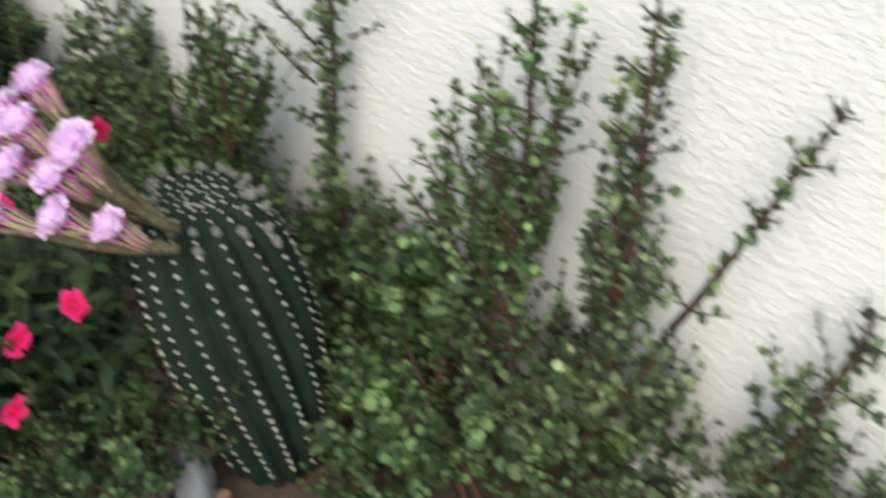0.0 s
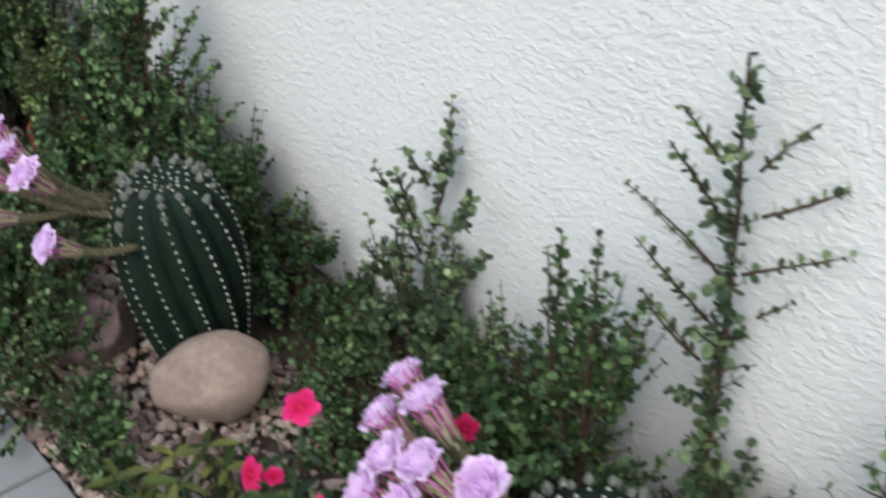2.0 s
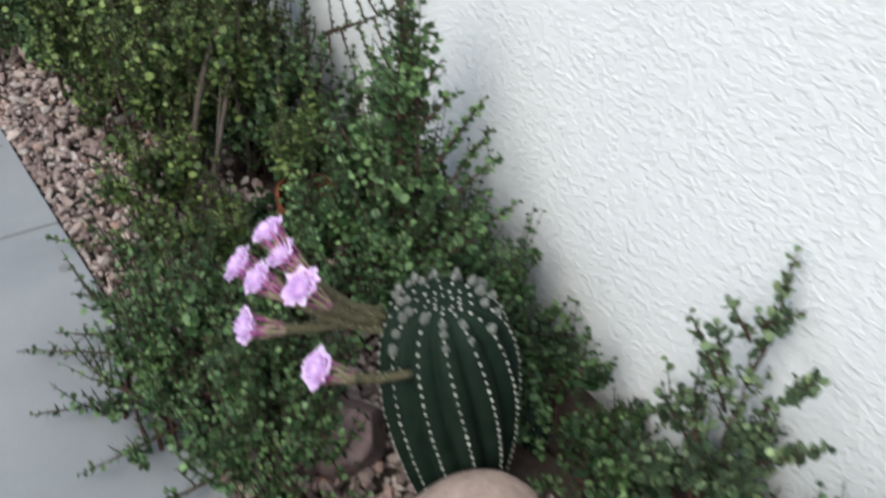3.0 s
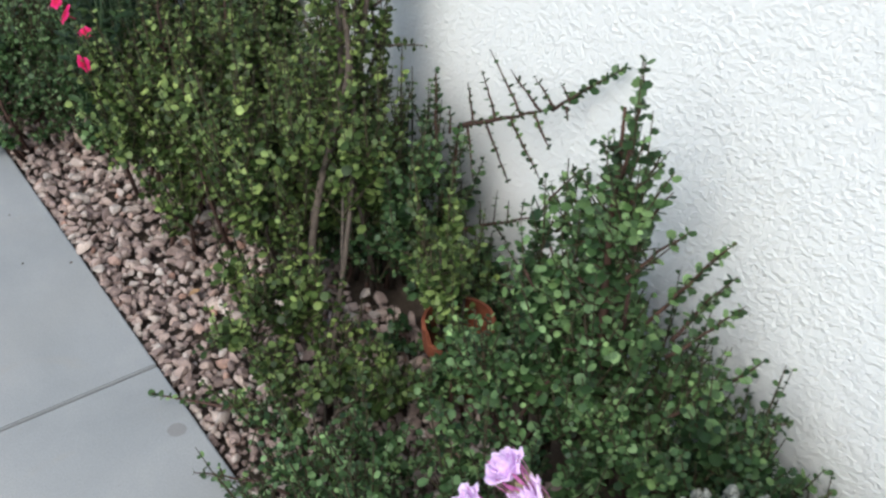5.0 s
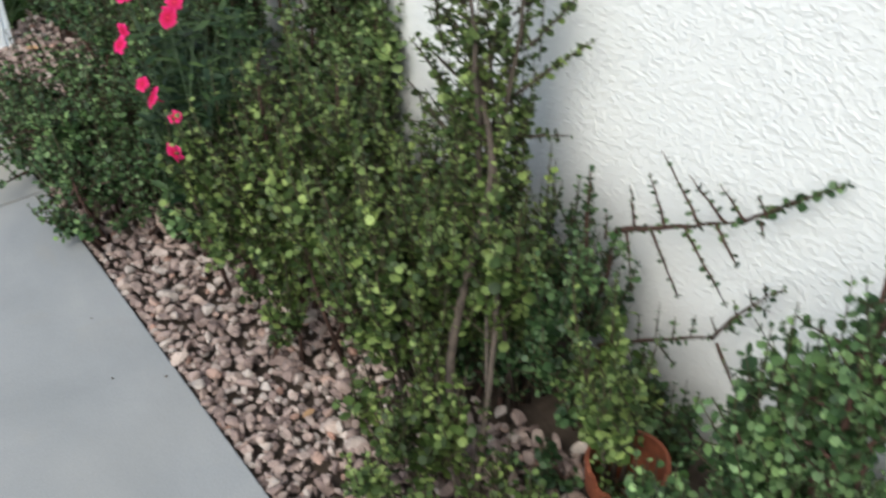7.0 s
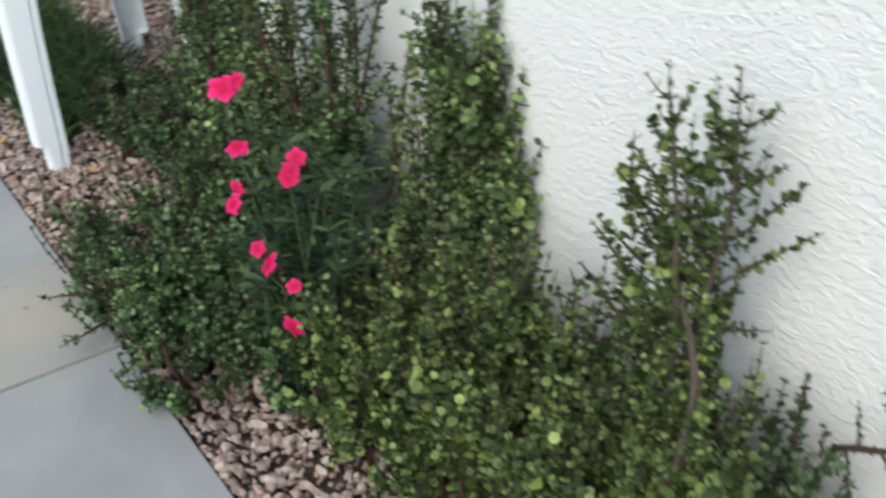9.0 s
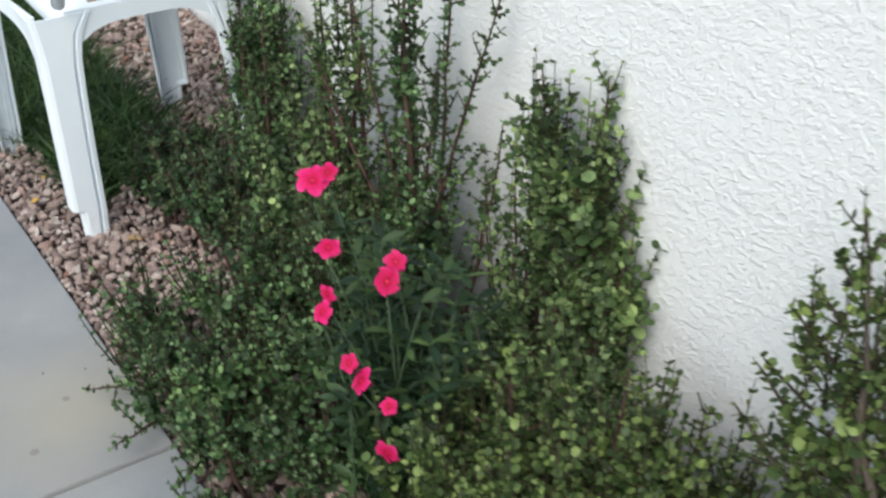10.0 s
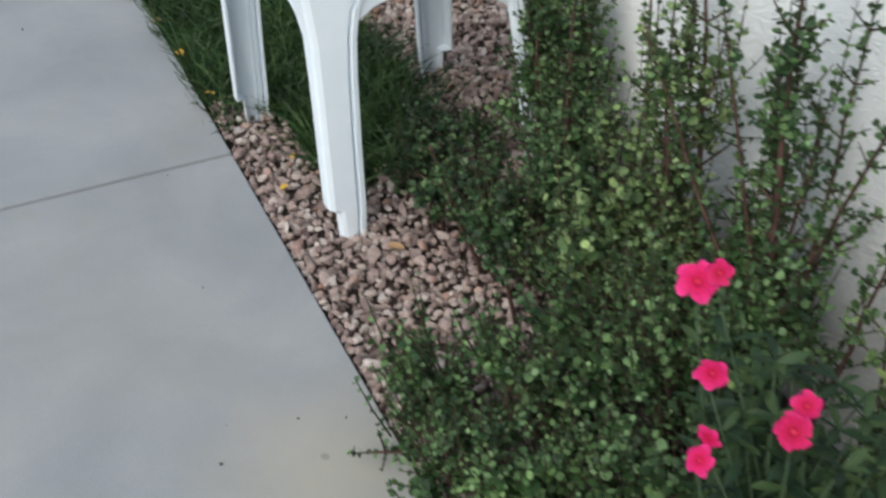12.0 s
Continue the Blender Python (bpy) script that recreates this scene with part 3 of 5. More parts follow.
# ---- stones and pot ----
def rock(at, size, turn, mat, label, seed, blunt=0.8):
    bm = bmesh.new()
    bmesh.ops.create_icosphere(bm, subdivisions=5, radius=0.5)
    noise.seed_set(seed)
    planes = [Vector(c).normalized() for c in np.random.default_rng(seed + 2).normal(0, 1, (9, 3))]
    for v in bm.verts:
        p = v.co.normalized()
        # a superellipsoid: blunt sides, softly flattened top
        q = Vector([math.copysign(abs(c) ** blunt, c) for c in p])
        k = 0.5 * (1 + 0.07 * noise.noise(p * 1.2 + Vector((seed, 0, 0))) + 0.006 * noise.noise(p * 5))
        w = q.normalized() * k
        for c in planes:
            w -= c * max(0.0, w.dot(c) - 0.36) * 0.8
        w.x *= 1 + 0.12 * w.y
        v.co = Vector((w.x * size[0], w.y * size[1], w.z * size[2]))
    me = bpy.data.meshes.new("rock")
    bm.to_mesh(me)
    bm.free()
    me.materials.append(mat)
    me.shade_smooth()
    ob = new("rock", me)
    ob.matrix_world = pose(*at, *turn)
    return tagged(ob, label, "rock", "rocks in the bed")


rock((0.218, 1.582, 0.050), (0.172, 0.124, 0.130), (4, -17, -30), ROCK_TAN, "large smooth tan river rock lying on the gravel", 3, 0.62)
rock((0.165, 1.800, 0.035), (0.115, 0.110, 0.125), (0, 10, 40), ROCK_MAUVE, "dull mauve rock beside a barrel cactus", 6)
rock((0.150, 3.195, 0.020), (0.095, 0.080, 0.070), (0, 0, 20), ROCK_TAN, "half-hidden tan rock under red vinca flowers", 9)
rock((0.129, 0.842, 0.022), (0.105, 0.052, 0.085), (0, 0, 65), ROCK_GREY, "low smooth blue-grey rock at the foot of a cactus", 11)


def broken_pot(at, r, h):
    """A tall flower pot with a thick collar, its near side broken down into a notch."""
    root = empty("flower_pot", at, "broken orange terracotta flower pot half hidden under a bush", "flower pot")
    n = 40
    prof = [(r * 0.66, 0.0), (r * 0.92, h * 0.76), (r * 0.93, h * 0.78), (r * 1.06, h * 0.785), (r * 1.09, h * 0.98), (r * 1.06, h), (r * 0.97, h), (r * 0.85, h * 0.74), (r * 0.58, 0.012)]
    verts, faces = [], []
    for i in range(n):
        a = 2 * math.pi * i / n
        off = abs((i - n // 2)) / n
        deep = max(0.0, 1 - off / 0.24)
        top = h * (1 - 0.16 * deep ** 0.8 - (0.02 * math.sin(i * 2.3) + 0.015 * math.sin(i * 5.1)) * (deep > 0))
        for rr, z in prof:
            zz = min(z, top)
            if zz < z:
                rr = rr - (r * 0.10 if rr > r else 0.0) * (top < h * 0.785)
            verts.append((rr * math.cos(a), rr * math.sin(a), zz))
    m = len(prof)
    for i in range(n):
        k = (i + 1) % n
        for j in range(m - 1):
            faces.append((i * m + j, k * m + j, k * m + j + 1, i * m + j + 1))
    faces.append([i * m + m - 1 for i in range(n)])
    faces.append([i * m for i in range(n)][::-1])
    mesh_object("pot", verts, faces, TERRACOTTA, root, smooth=False)
    v, f = tube([(0, 0, 0.02), (0, 0, h * 0.42), (0, 0, h * 0.45)], [r * 0.58, r * 0.70, r * 0.5], 20)
    mesh_object("potting_soil", v, f, SOIL, root)
    return root


pot = broken_pot((0.342, 2.275, -0.092), 0.047, 0.20)
pot.rotation_euler = (0, 0, radians(56))


# ---- cacti ----
def cactus(at, top, radius, height, ribs, twist, label, seed, flowers, buds, phase=0.0):
    """A ribbed barrel cactus with rows of woolly spots, a crown of woolly buds and long-tubed flowers.
    flowers: the heads' places and the place on the body that each tube comes from."""
    root = empty("barrel_cactus", at, label, "cactus", "ribbed cacti in the bed")
    base = np.array(at, float)
    lean = np.array(top, float) - base
    rng = np.random.default_rng(seed)

    # the outline from the foot over the shoulder into the sunken crown: radius, height
    line = np.array([(0.66, 0.0), (0.80, 0.15), (0.93, 0.34), (1.0, 0.54), (0.985, 0.68), (0.915, 0.81), (0.79, 0.905), (0.61, 0.965), (0.40, 0.985), (0.18, 0.975), (0.03, 0.96)]) * [radius, height]
    run = np.concatenate([[0], np.cumsum(np.linalg.norm(np.diff(line, axis=0), axis=1))])
    run /= run[-1]

    def spot(s, ang, grow=1.0):
        """A place on the body by its share of the outline and its angle."""
        r, z = np.interp(s, run, line[:, 0]) * grow, np.interp(s, run, line[:, 1])
        u = z / height
        return np.array([r * math.cos(ang) + lean[0] * u, r * math.sin(ang) + lean[1] * u, z])

    per, rows = 10, 44
    verts, faces = [], []
    for i in range(rows + 1):
        s = i / rows
        for j in range(ribs * per):
            q = j / per
            ang = 2 * math.pi * q / ribs + twist * s + phase
            ridge = 1 - abs(math.cos(math.pi * q)) ** 0.8      # 0 at the ridge, sharp in the furrow
            depth = 0.17 * min(1.0, (1.02 - s) * 7)
            verts.append(spot(s, ang, 1 - depth * ridge))
    m = ribs * per
    for i in range(rows):
        for j in range(m):
            k = (j + 1) % m
            faces.append((i * m + j, i * m + k, (i + 1) * m + k, (i + 1) * m + j))
    faces.append(tuple(rows * m + j for j in range(m)))
    body = mesh_object("body", verts, faces, CACTUS, root)
    # woolly spots with short spines along each ridge
    bm = bmesh.new()
    bmesh.ops.create_icosphere(bm, subdivisions=1, radius=1.0)
    bm.verts.ensure_lookup_table()
    v = [tuple(np.array(w.co) * (1, 1, 0.6) * (rng.choice([0.75, 1.0, 1.45]))) for w in bm.verts]
    f = [tuple(w.index for w in one.verts) for one in bm.faces]
    bm.free()
    tuft = bpy.data.meshes.new("areole")
    tuft.from_pydata([tuple(map(float, p)) for p in v], [], f)
    tuft.materials.append(WOOL)
    behind = []
    for rib in range(ribs):
        ang0 = 2 * math.pi * rib / ribs + phase
        n = 26 if radius > 0.05 else 6
        for i in range(n):
            s = 0.06 + 0.93 * (i + 0.5 * (rib % 2)) / n
            ang = ang0 + twist * s
            p = spot(s, ang, 1.008)
            out = unit(np.array([math.cos(ang), math.sin(ang), 0.2 + 6.0 * max(0, s - 0.6)]))
            m4 = Matrix.Translation(p) @ Vector(out).to_track_quat("Z", "Y").to_matrix().to_4x4() @ Matrix.Scale(0.0023 * rng.uniform(0.75, 1.2) * min(1.0, radius / 0.08), 4)
            if (math.cos(ang) > 0.15 and s < 0.75) or s > 0.93:
                behind.append(([tuple(m4 @ w.co) for w in tuft.vertices], f))
                continue
            ob = new("areole", tuft)
            ob.parent = body
            ob.matrix_local = m4
    bv, bf = joined(behind)
    tagged(mesh_object("areole_mass", bv, bf, WOOL, body), kind="stuff")
    # woolly buds round the shoulder
    bm = bmesh.new()
    bmesh.ops.create_uvsphere(bm, u_segments=12, v_segments=9, radius=1.0)
    for v in bm.verts:
        z = (v.co.z + 1) / 2
        ang = math.atan2(v.co.y, v.co.x)
        # overlapping woolly scales: a jagged outline that closes to a point
        k = (1.12 - 0.62 * z ** 2) * (1 + 0.16 * math.sin(4 * ang + 7 * z) + rng.normal(0, 0.09))
        v.co = Vector((v.co.x * k, v.co.y * k, z * 2.7 + 0.10 * math.cos(4 * ang)))
    me = bpy.data.meshes.new("bud")
    bm.to_mesh(me)
    bm.free()
    me.materials.append(BUD)
    me.shade_smooth()
    for i in range(buds):
        rib = (i * 5) % ribs if i % 9 else rng.integers(ribs)
        wide = rng.uniform(0.45, 0.80) if i % 9 else rng.uniform(0.82, 0.97)
        s = float(np.interp(-wide * radius, -line[3:, 0], run[3:]))
        ang = 2 * math.pi * rib / ribs + twist * s + phase
        p = spot(s, ang, 0.99)
        out = unit(np.array([math.cos(ang), math.sin(ang), 1.5 + rng.uniform(0, 1.6)]))
        ob = new("bud", me)
        ob.parent = root
        ob.matrix_local = Matrix.Translation(p) @ Vector(out).to_track_quat("Z", "Y").to_matrix().to_4x4() @ Matrix.Diagonal((*(np.array([1, 1, rng.uniform(0.75, 1.15)]) * rng.uniform(0.0038, 0.0056)), 1))
    for head, source in flowers:
        long_flower(root, np.array(source) - base, np.array(head) - base, rng)
    return root


def long_flower(root, source, head, rng):
    """A trumpet flower on a long hairy tube, its pale pink petals half folded."""
    way = unit(head - source)
    span = np.linalg.norm(head - source)
    s = np.linspace(0, 1, 10)
    sag = np.sin(s * np.pi)[:, None] * np.array([0, 0, -0.012]) * span / 0.15
    pts = source + (head - way * 0.020 - source) * s[:, None] + sag
    r = 0.0054 + 0.0010 * s + 0.0030 * np.maximum(0, s - 0.6) / 0.4
    v, f = tube(pts, r, 10)
    stalk = mesh_object("flower_tube", v, f, FLOWER_TUBE, root, "brown-green hairy flower tube")
    axis = unit(pts[-1] - pts[-2])
    a, b = across(axis[None])
    a, b = a[0], b[0]
    end = pts[-1]
    # hairs and small scales on the tube
    pieces = []
    for i in range(70):
        u = rng.uniform(0.08, 1.0)
        p = np.array([np.interp(u, s, pts[:, k]) for k in range(3)])
        ang = rng.uniform(0, 2 * np.pi)
        o = a * math.cos(ang) + b * math.sin(ang)
        rad = np.interp(u, s, r)
        p0 = p + o * rad * 0.95
        l = rng.uniform(0.004, 0.009)
        p1 = p0 + (o * 0.55 + axis * 0.8 + rng.normal(0, 0.2, 3)) * l
        w = np.cross(o, axis) * (0.0007 if u < 0.7 else 0.0014)
        pieces.append(([p0 - w, p0 + w, p1], [(0, 1, 2)]))
    v, f = joined(pieces)
    mesh_object("tube_hair", v, f, TUBE_SCALE, stalk)
    # folded outer sepals, streaked deep pink, running from the tube to the rim
    def blade(ang, l, w, out0, out1, start, curl, lift):
        o = a * math.cos(ang) + b * math.sin(ang)
        side = np.cross(axis, o)
        rows = []
        for k, (u, wide) in enumerate(((0, 0.35), (0.35, 0.75), (0.7, 1.0), (0.9, 0.85), (1.0, 0.35))):
            rad = out0 + (out1 - out0) * u**1.4
            c = start + axis * l * u * (1 - curl * u) + o * rad + rng.normal(0, 0.0008, 3)
            rows.append([c - side * w * wide, c + o * lift * wide, c + side * w * wide])
        vv = [p for row in rows for p in row]
        ff = []
        for k in range(len(rows) - 1):
            for j in range(2):
                ff.append((k * 3 + j, k * 3 + j + 1, (k + 1) * 3 + j + 1, (k + 1) * 3 + j))
        return vv, ff
    v, f = joined([blade(2 * math.pi * i / 13 + rng.normal(0, 0.10), rng.uniform(0.044, 0.056), 0.0016, 0.0078, 0.0172, end - axis * 0.036, 0.05, 0.0008) for i in range(13)])
    mesh_object("calyx", v, f, PINK_SEPAL, stalk, "deep pink streaked outer sepals")
    v, f = joined([blade(2 * math.pi * (i + 0.5) / 13 + rng.normal(0, 0.10), rng.uniform(0.032, 0.041), 0.0019, 0.0080, 0.0145, end - axis * 0.037, 0.05, 0.0008) for i in range(13)])
    mesh_object("sepal", v, f, CREAM_SEPAL, stalk, "cream green inner sepals")
    # crumpled petals: frilled cups one in the other
    pieces = []
    turns, ups = 44, 8
    big = rng.uniform(1.0, 1.22)
    for k, (wide, tall, curl, fold) in enumerate(((0.0185, 0.019, 1.1, -0.06), (0.0178, 0.023, 0.8, 0.0), (0.0130, 0.025, 0.6, 0.25), (0.0080, 0.025, 0.5, 0.4), (0.0035, 0.023, 0.2, 0.3))):
        vv, ff = [], []
        p1, p2, p3 = rng.uniform(0, 6.28, 3)
        n1, n2, n3 = 4 + k % 2, 9 - k, 13 - 2 * k
        rough = rng.normal(0, 1, turns)
        for i in range(ups + 1):
            u = i / ups
            for j in range(turns):
                ang = 2 * math.pi * j / turns
                frill = 0.15 * math.sin(n1 * ang + p1 + 1.5 * math.sin(2 * ang + p2)) + 0.10 * math.sin(n2 * ang + p2 + 2.0 * u + 1.2 * math.sin(3 * ang + p3)) + 0.05 * rough[j]
                rad = 0.0062 * (1 - 0.12 * k) + (wide * big - 0.0062 * (1 - 0.12 * k)) * (u ** 0.7 - fold * u ** 6) * (1 + frill * u ** 1.5)
                up = tall * (u - curl * 0.35 * u ** 5) + 0.0014 * u * u * math.sin(n2 * ang + p3) + 0.0010 * u * math.sin(n3 * ang + p1) + 0.0008 * rough[j] * u
                o = a * math.cos(ang + 0.25 * u) + b * math.sin(ang + 0.25 * u)
                vv.append(end - axis * 0.002 + axis * up + o * max(rad, 0.0008))
        for i in range(ups):
            for j in range(turns):
                q = (j + 1) % turns
                ff.append((i * turns + j, i * turns + q, (i + 1) * turns + q, (i + 1) * turns + j))
        pieces.append((vv, ff))
    v, f = joined(pieces)
    mesh_object("corolla", v, f, PINK_PETAL, stalk, "pale lilac pink ruffled petals")


# heads of the flowers of the near and of the far cactus
FLOWERS_B = [(0.168, 1.131, 0.394), (0.134, 1.063, 0.434), (0.118, 1.104, 0.394), (0.080, 1.049, 0.409), (0.078, 1.003, 0.438), (0.059, 1.056, 0.377), (0.063, 1.010, 0.390), (0.110, 0.962, 0.424), (0.099, 0.960, 0.412), (0.080, 0.966, 0.394), (0.031, 1.002, 0.349), (0.065, 0.947, 0.360), (0.101, 0.913, 0.350)]
FLOWERS_A = [(0.083, 1.838, 0.377), (0.086, 1.813, 0.358), (0.045, 1.846, 0.334), (0.050, 1.804, 0.339), (0.081, 1.752, 0.348), (0.025, 1.792, 0.281), (0.065, 1.691, 0.278)]
cactus((0.247, 0.832, -0.02), (0.238, 0.945, 0.30), 0.093, 0.324, 16, -0.50, "dark green ribbed barrel cactus with rows of white woolly spots", 21,
       [(h, ((0.168, 0.882, 0.300) if i > 9 else (0.172 + 0.008 * (i % 3), 0.905 + 0.014 * (i % 4), 0.312 - 0.006 * (i % 3)))) for i, h in enumerate(FLOWERS_B)], 42, 0.08)
cactus((0.273, 1.704, -0.02), (0.247, 1.704, 0.30), 0.087, 0.320, 13, -0.65, "dark green ribbed barrel cactus behind a smooth tan rock", 22,
       [(h, ((0.185, 1.672, 0.235) if i == 6 else (0.190 + 0.008 * (i % 2), 1.735 + 0.012 * (i % 3), 0.245 + 0.010 * (i % 3)))) for i, h in enumerate(FLOWERS_A)], 48, 0.34)
cactus((0.395, 1.700, -0.01), (0.395, 1.700, 0.05), 0.024, 0.06, 10, 0.2, "tiny round cactus offset in the shade of its parent", 23, [], 0)


# ---- red vinca plants ----
def vinca_leaf_mesh(mat):
    rows = [(0.0, 0.03, 0.0), (0.2, 0.11, 0.035), (0.45, 0.165, 0.05), (0.7, 0.15, 0.03), (0.9, 0.08, -0.03), (1.0, 0.012, -0.08)]
    v, f = [], []
    for x, w, z in rows:
        v += [(x, -w, z + 0.045), (x, 0, z), (x, w, z + 0.045)]
    for k in range(len(rows) - 1):
        for j in range(2):
            f.append((k * 3 + j, (k + 1) * 3 + j, (k + 1) * 3 + j + 1, k * 3 + j + 1))
    me = bpy.data.meshes.new("leaf")
    me.from_pydata(v, [], f)
    me.materials.append(mat)
    me.shade_smooth()
    return me


def vinca_flower_mesh(seed):
    rng = np.random.default_rng(seed)
    v, f = [], []
    for i in range(5):
        c = 2 * math.pi * i / 5 + rng.normal(0, 0.04)
        o = len(v)
        rows = [(0.08, 0.10, 0.0), (0.35, 0.34, 0.05), (0.66, 0.60, 0.03 + rng.normal(0, 0.05)), (0.88, 0.60 * rng.uniform(0.85, 1.1), -0.03 + rng.normal(0, 0.06)), (1.0 * rng.uniform(0.9, 1.06), 0.36, -0.10 + rng.normal(0, 0.08))]
        for r, w, z in rows:
            for side in (-1, 0, 1):
                x, y = r - 0.10 * r * abs(side), side * w * 0.76
                skew = 0.10 * r * side
                v.append(((x + skew) * math.cos(c) - y * math.sin(c), (x + skew) * math.sin(c) + y * math.cos(c), z + 0.04 * abs(side) * (i % 2) + 0.006 * i))
        for k in range(len(rows) - 1):
            for j in range(2):
                f.append((o + k * 3 + j, o + (k + 1) * 3 + j, o + (k + 1) * 3 + j + 1, o + k * 3 + j + 1))
    o = len(v)
    tv, tf = tube([(0, 0, 0.0), (0, 0, -0.5), (0, 0, -1.0)], [0.09, 0.06, 0.05], 6)
    v += [tuple(p) for p in tv]
    f += [tuple(i + o for i in one) for one in tf]
    me = bpy.data.meshes.new("flower")
    me.from_pydata(v, [], f)
    me.materials.append(VINCA_PETAL)
    me.shade_smooth()
    ev, ef = tube([(0, 0, 0.012), (0, 0, 0.035), (0, 0, 0.04)], [0.16, 0.12, 0.03], 8)
    eye = bpy.data.meshes.new("eye")
    eye.from_pydata([tuple(p) for p in ev], [], ef)
    eye.materials.append(VINCA_EYE)
    return me, eye


VLEAF, VLEAF_PALE = vinca_leaf_mesh(VINCA_LEAF), vinca_leaf_mesh(VINCA_PALE)
VFLOWER = [vinca_flower_mesh(s) for s in range(6)]


def vinca(at, label, flowers, crown, radii, count, seed, blade=None, long=(0.026, 0.046)):
    """A bushy vinca: dark glossy leaf whorls on thin stems; flowers: place and size."""
    root = empty("vinca_plant", at, label, "flowering plant", "red vinca plants in the bed")
    base = np.array(at, float)
    rng = np.random.default_rng(seed)
    ends = []
    for p, size in flowers:
        ends.append((np.array(p, float), size))
    for _ in range(count):
        d = unit(rng.normal(0, 1, 3) * [1, 1, 0.8] + [0, 0, 0.35])
        ends.append((np.array(crown) + d * np.array(radii) * rng.uniform(0.45, 1.0), 0.0))
    for n, (end, size) in enumerate(ends):
        end[2] = max(end[2], 0.03)
        foot = base + rng.normal(0, 0.02, 3) * [1, 1, 0]
        mid = foot * 0.45 + end * 0.55 + [0, 0, -0.02] + rng.normal(0, 0.02, 3)
        pts = np.array([foot, mid, end - [0, 0, 0.018 if size else 0]])
        v, f = tube(pts - base, [0.0024, 0.0017, 0.0010], 5)
        mesh_object("stem", v, f, VINCA_STEM, root)
        if size:
            me, eye = VFLOWER[n % 6]
            out = unit(np.array([-0.55, -0.42, 0.62]) + rng.normal(0, 0.32, 3))
            fl = new("flower", me)
            fl.parent = root
            fl.matrix_local = Matrix.Translation(end - base) @ Vector(out).to_track_quat("Z", "Y").to_matrix().to_4x4() @ pose(0, 0, 0, 0, 0, rng.uniform(0, 72)) @ Matrix.Scale(size * rng.uniform(0.74, 0.88), 4)
            e = new("eye", eye)
            e.parent = fl
        levels = (0.5, 0.68, 0.84, 1.0) if not size else (0.5, 0.72, 0.88)
        for u in levels:
            p = foot + (mid - foot) * (u / 0.55) if u < 0.55 else mid + (pts[2] - mid) * ((u - 0.55) / 0.45)
            turn = rng.uniform(0, 6.28)
            for k in range(4 if u == 1.0 else 3):
                ang = turn + k * (1.57 if u == 1.0 else 2.1) + rng.normal(0, 0.2)
                way = unit(np.array([math.cos(ang), math.sin(ang), rng.uniform(-0.1, 0.55)]))
                lf = new("leaf", blade or VLEAF)
                lf.parent = root
                lf.matrix_local = Matrix.Translation(p - base) @ Vector(way).to_track_quat("X", "Z").to_matrix().to_4x4() @ pose(0, 0, 0, rng.normal(0, 18), 0, 0) @ Matrix.Scale(rng.uniform(*long), 4)
    return root


vinca((0.055, 1.050, -0.01), "bushy vinca with dark glossy leaves and magenta red flowers",
      [((0.081, 1.155, 0.38), 0.023), ((0.22, 1.091, 0.315), 0.019), ((0.034, 1.172, 0.315), 0.021), ((0.051, 1.161, 0.31), 0.014), ((-0.0, 1.135, 0.29), 0.024), ((0.069, 1.117, 0.295), 0.013), ((0.088, 1.08, 0.285), 0.017), ((0.042, 1.056, 0.265), 0.021), ((0.002, 1.053, 0.262), 0.021), ((-0.064, 1.085, 0.262), 0.024), ((-0.026, 1.052, 0.25), 0.016), ((0.005, 1.028, 0.25), 0.011), ((-0.035, 1.009, 0.228), 0.02), ((-0.031, 0.995, 0.225), 0.015), ((0.078, 0.941, 0.241), 0.021), ((0.027, 0.974, 0.2), 0.024), ((-0.046, 0.994, 0.17), 0.02), ((-0.007, 0.938, 0.15), 0.023)],
      (0.045, 1.08, 0.12), (0.17, 0.23, 0.15), 88, 31)
vinca((0.08, 1.34, -0.01), "low flowerless vinca with yellowish green leaves on the gravel", [], (0.07, 1.35, 0.05), (0.12, 0.16, 0.09), 42, 33, VLEAF_PALE)
vinca((0.190, 3.150, -0.01), "leggy vinca with magenta red flowers above dark leaves",
      [((0.158, 3.265, 0.483), 0.024), ((0.175, 3.258, 0.492), 0.017), ((0.146, 3.212, 0.420), 0.020), ((0.182, 3.138, 0.400), 0.023), ((0.199, 3.146, 0.417), 0.016), ((0.112, 3.170, 0.365), 0.020), ((0.123, 3.176, 0.383), 0.016),
       ((0.124, 3.105, 0.300), 0.021), ((0.118, 3.122, 0.318), 0.015), ((0.141, 3.072, 0.276), 0.015), ((0.121, 3.045, 0.235), 0.023)],
      (0.225, 3.17, 0.25), (0.11, 0.16, 0.16), 80, 32, long=(0.022, 0.037))


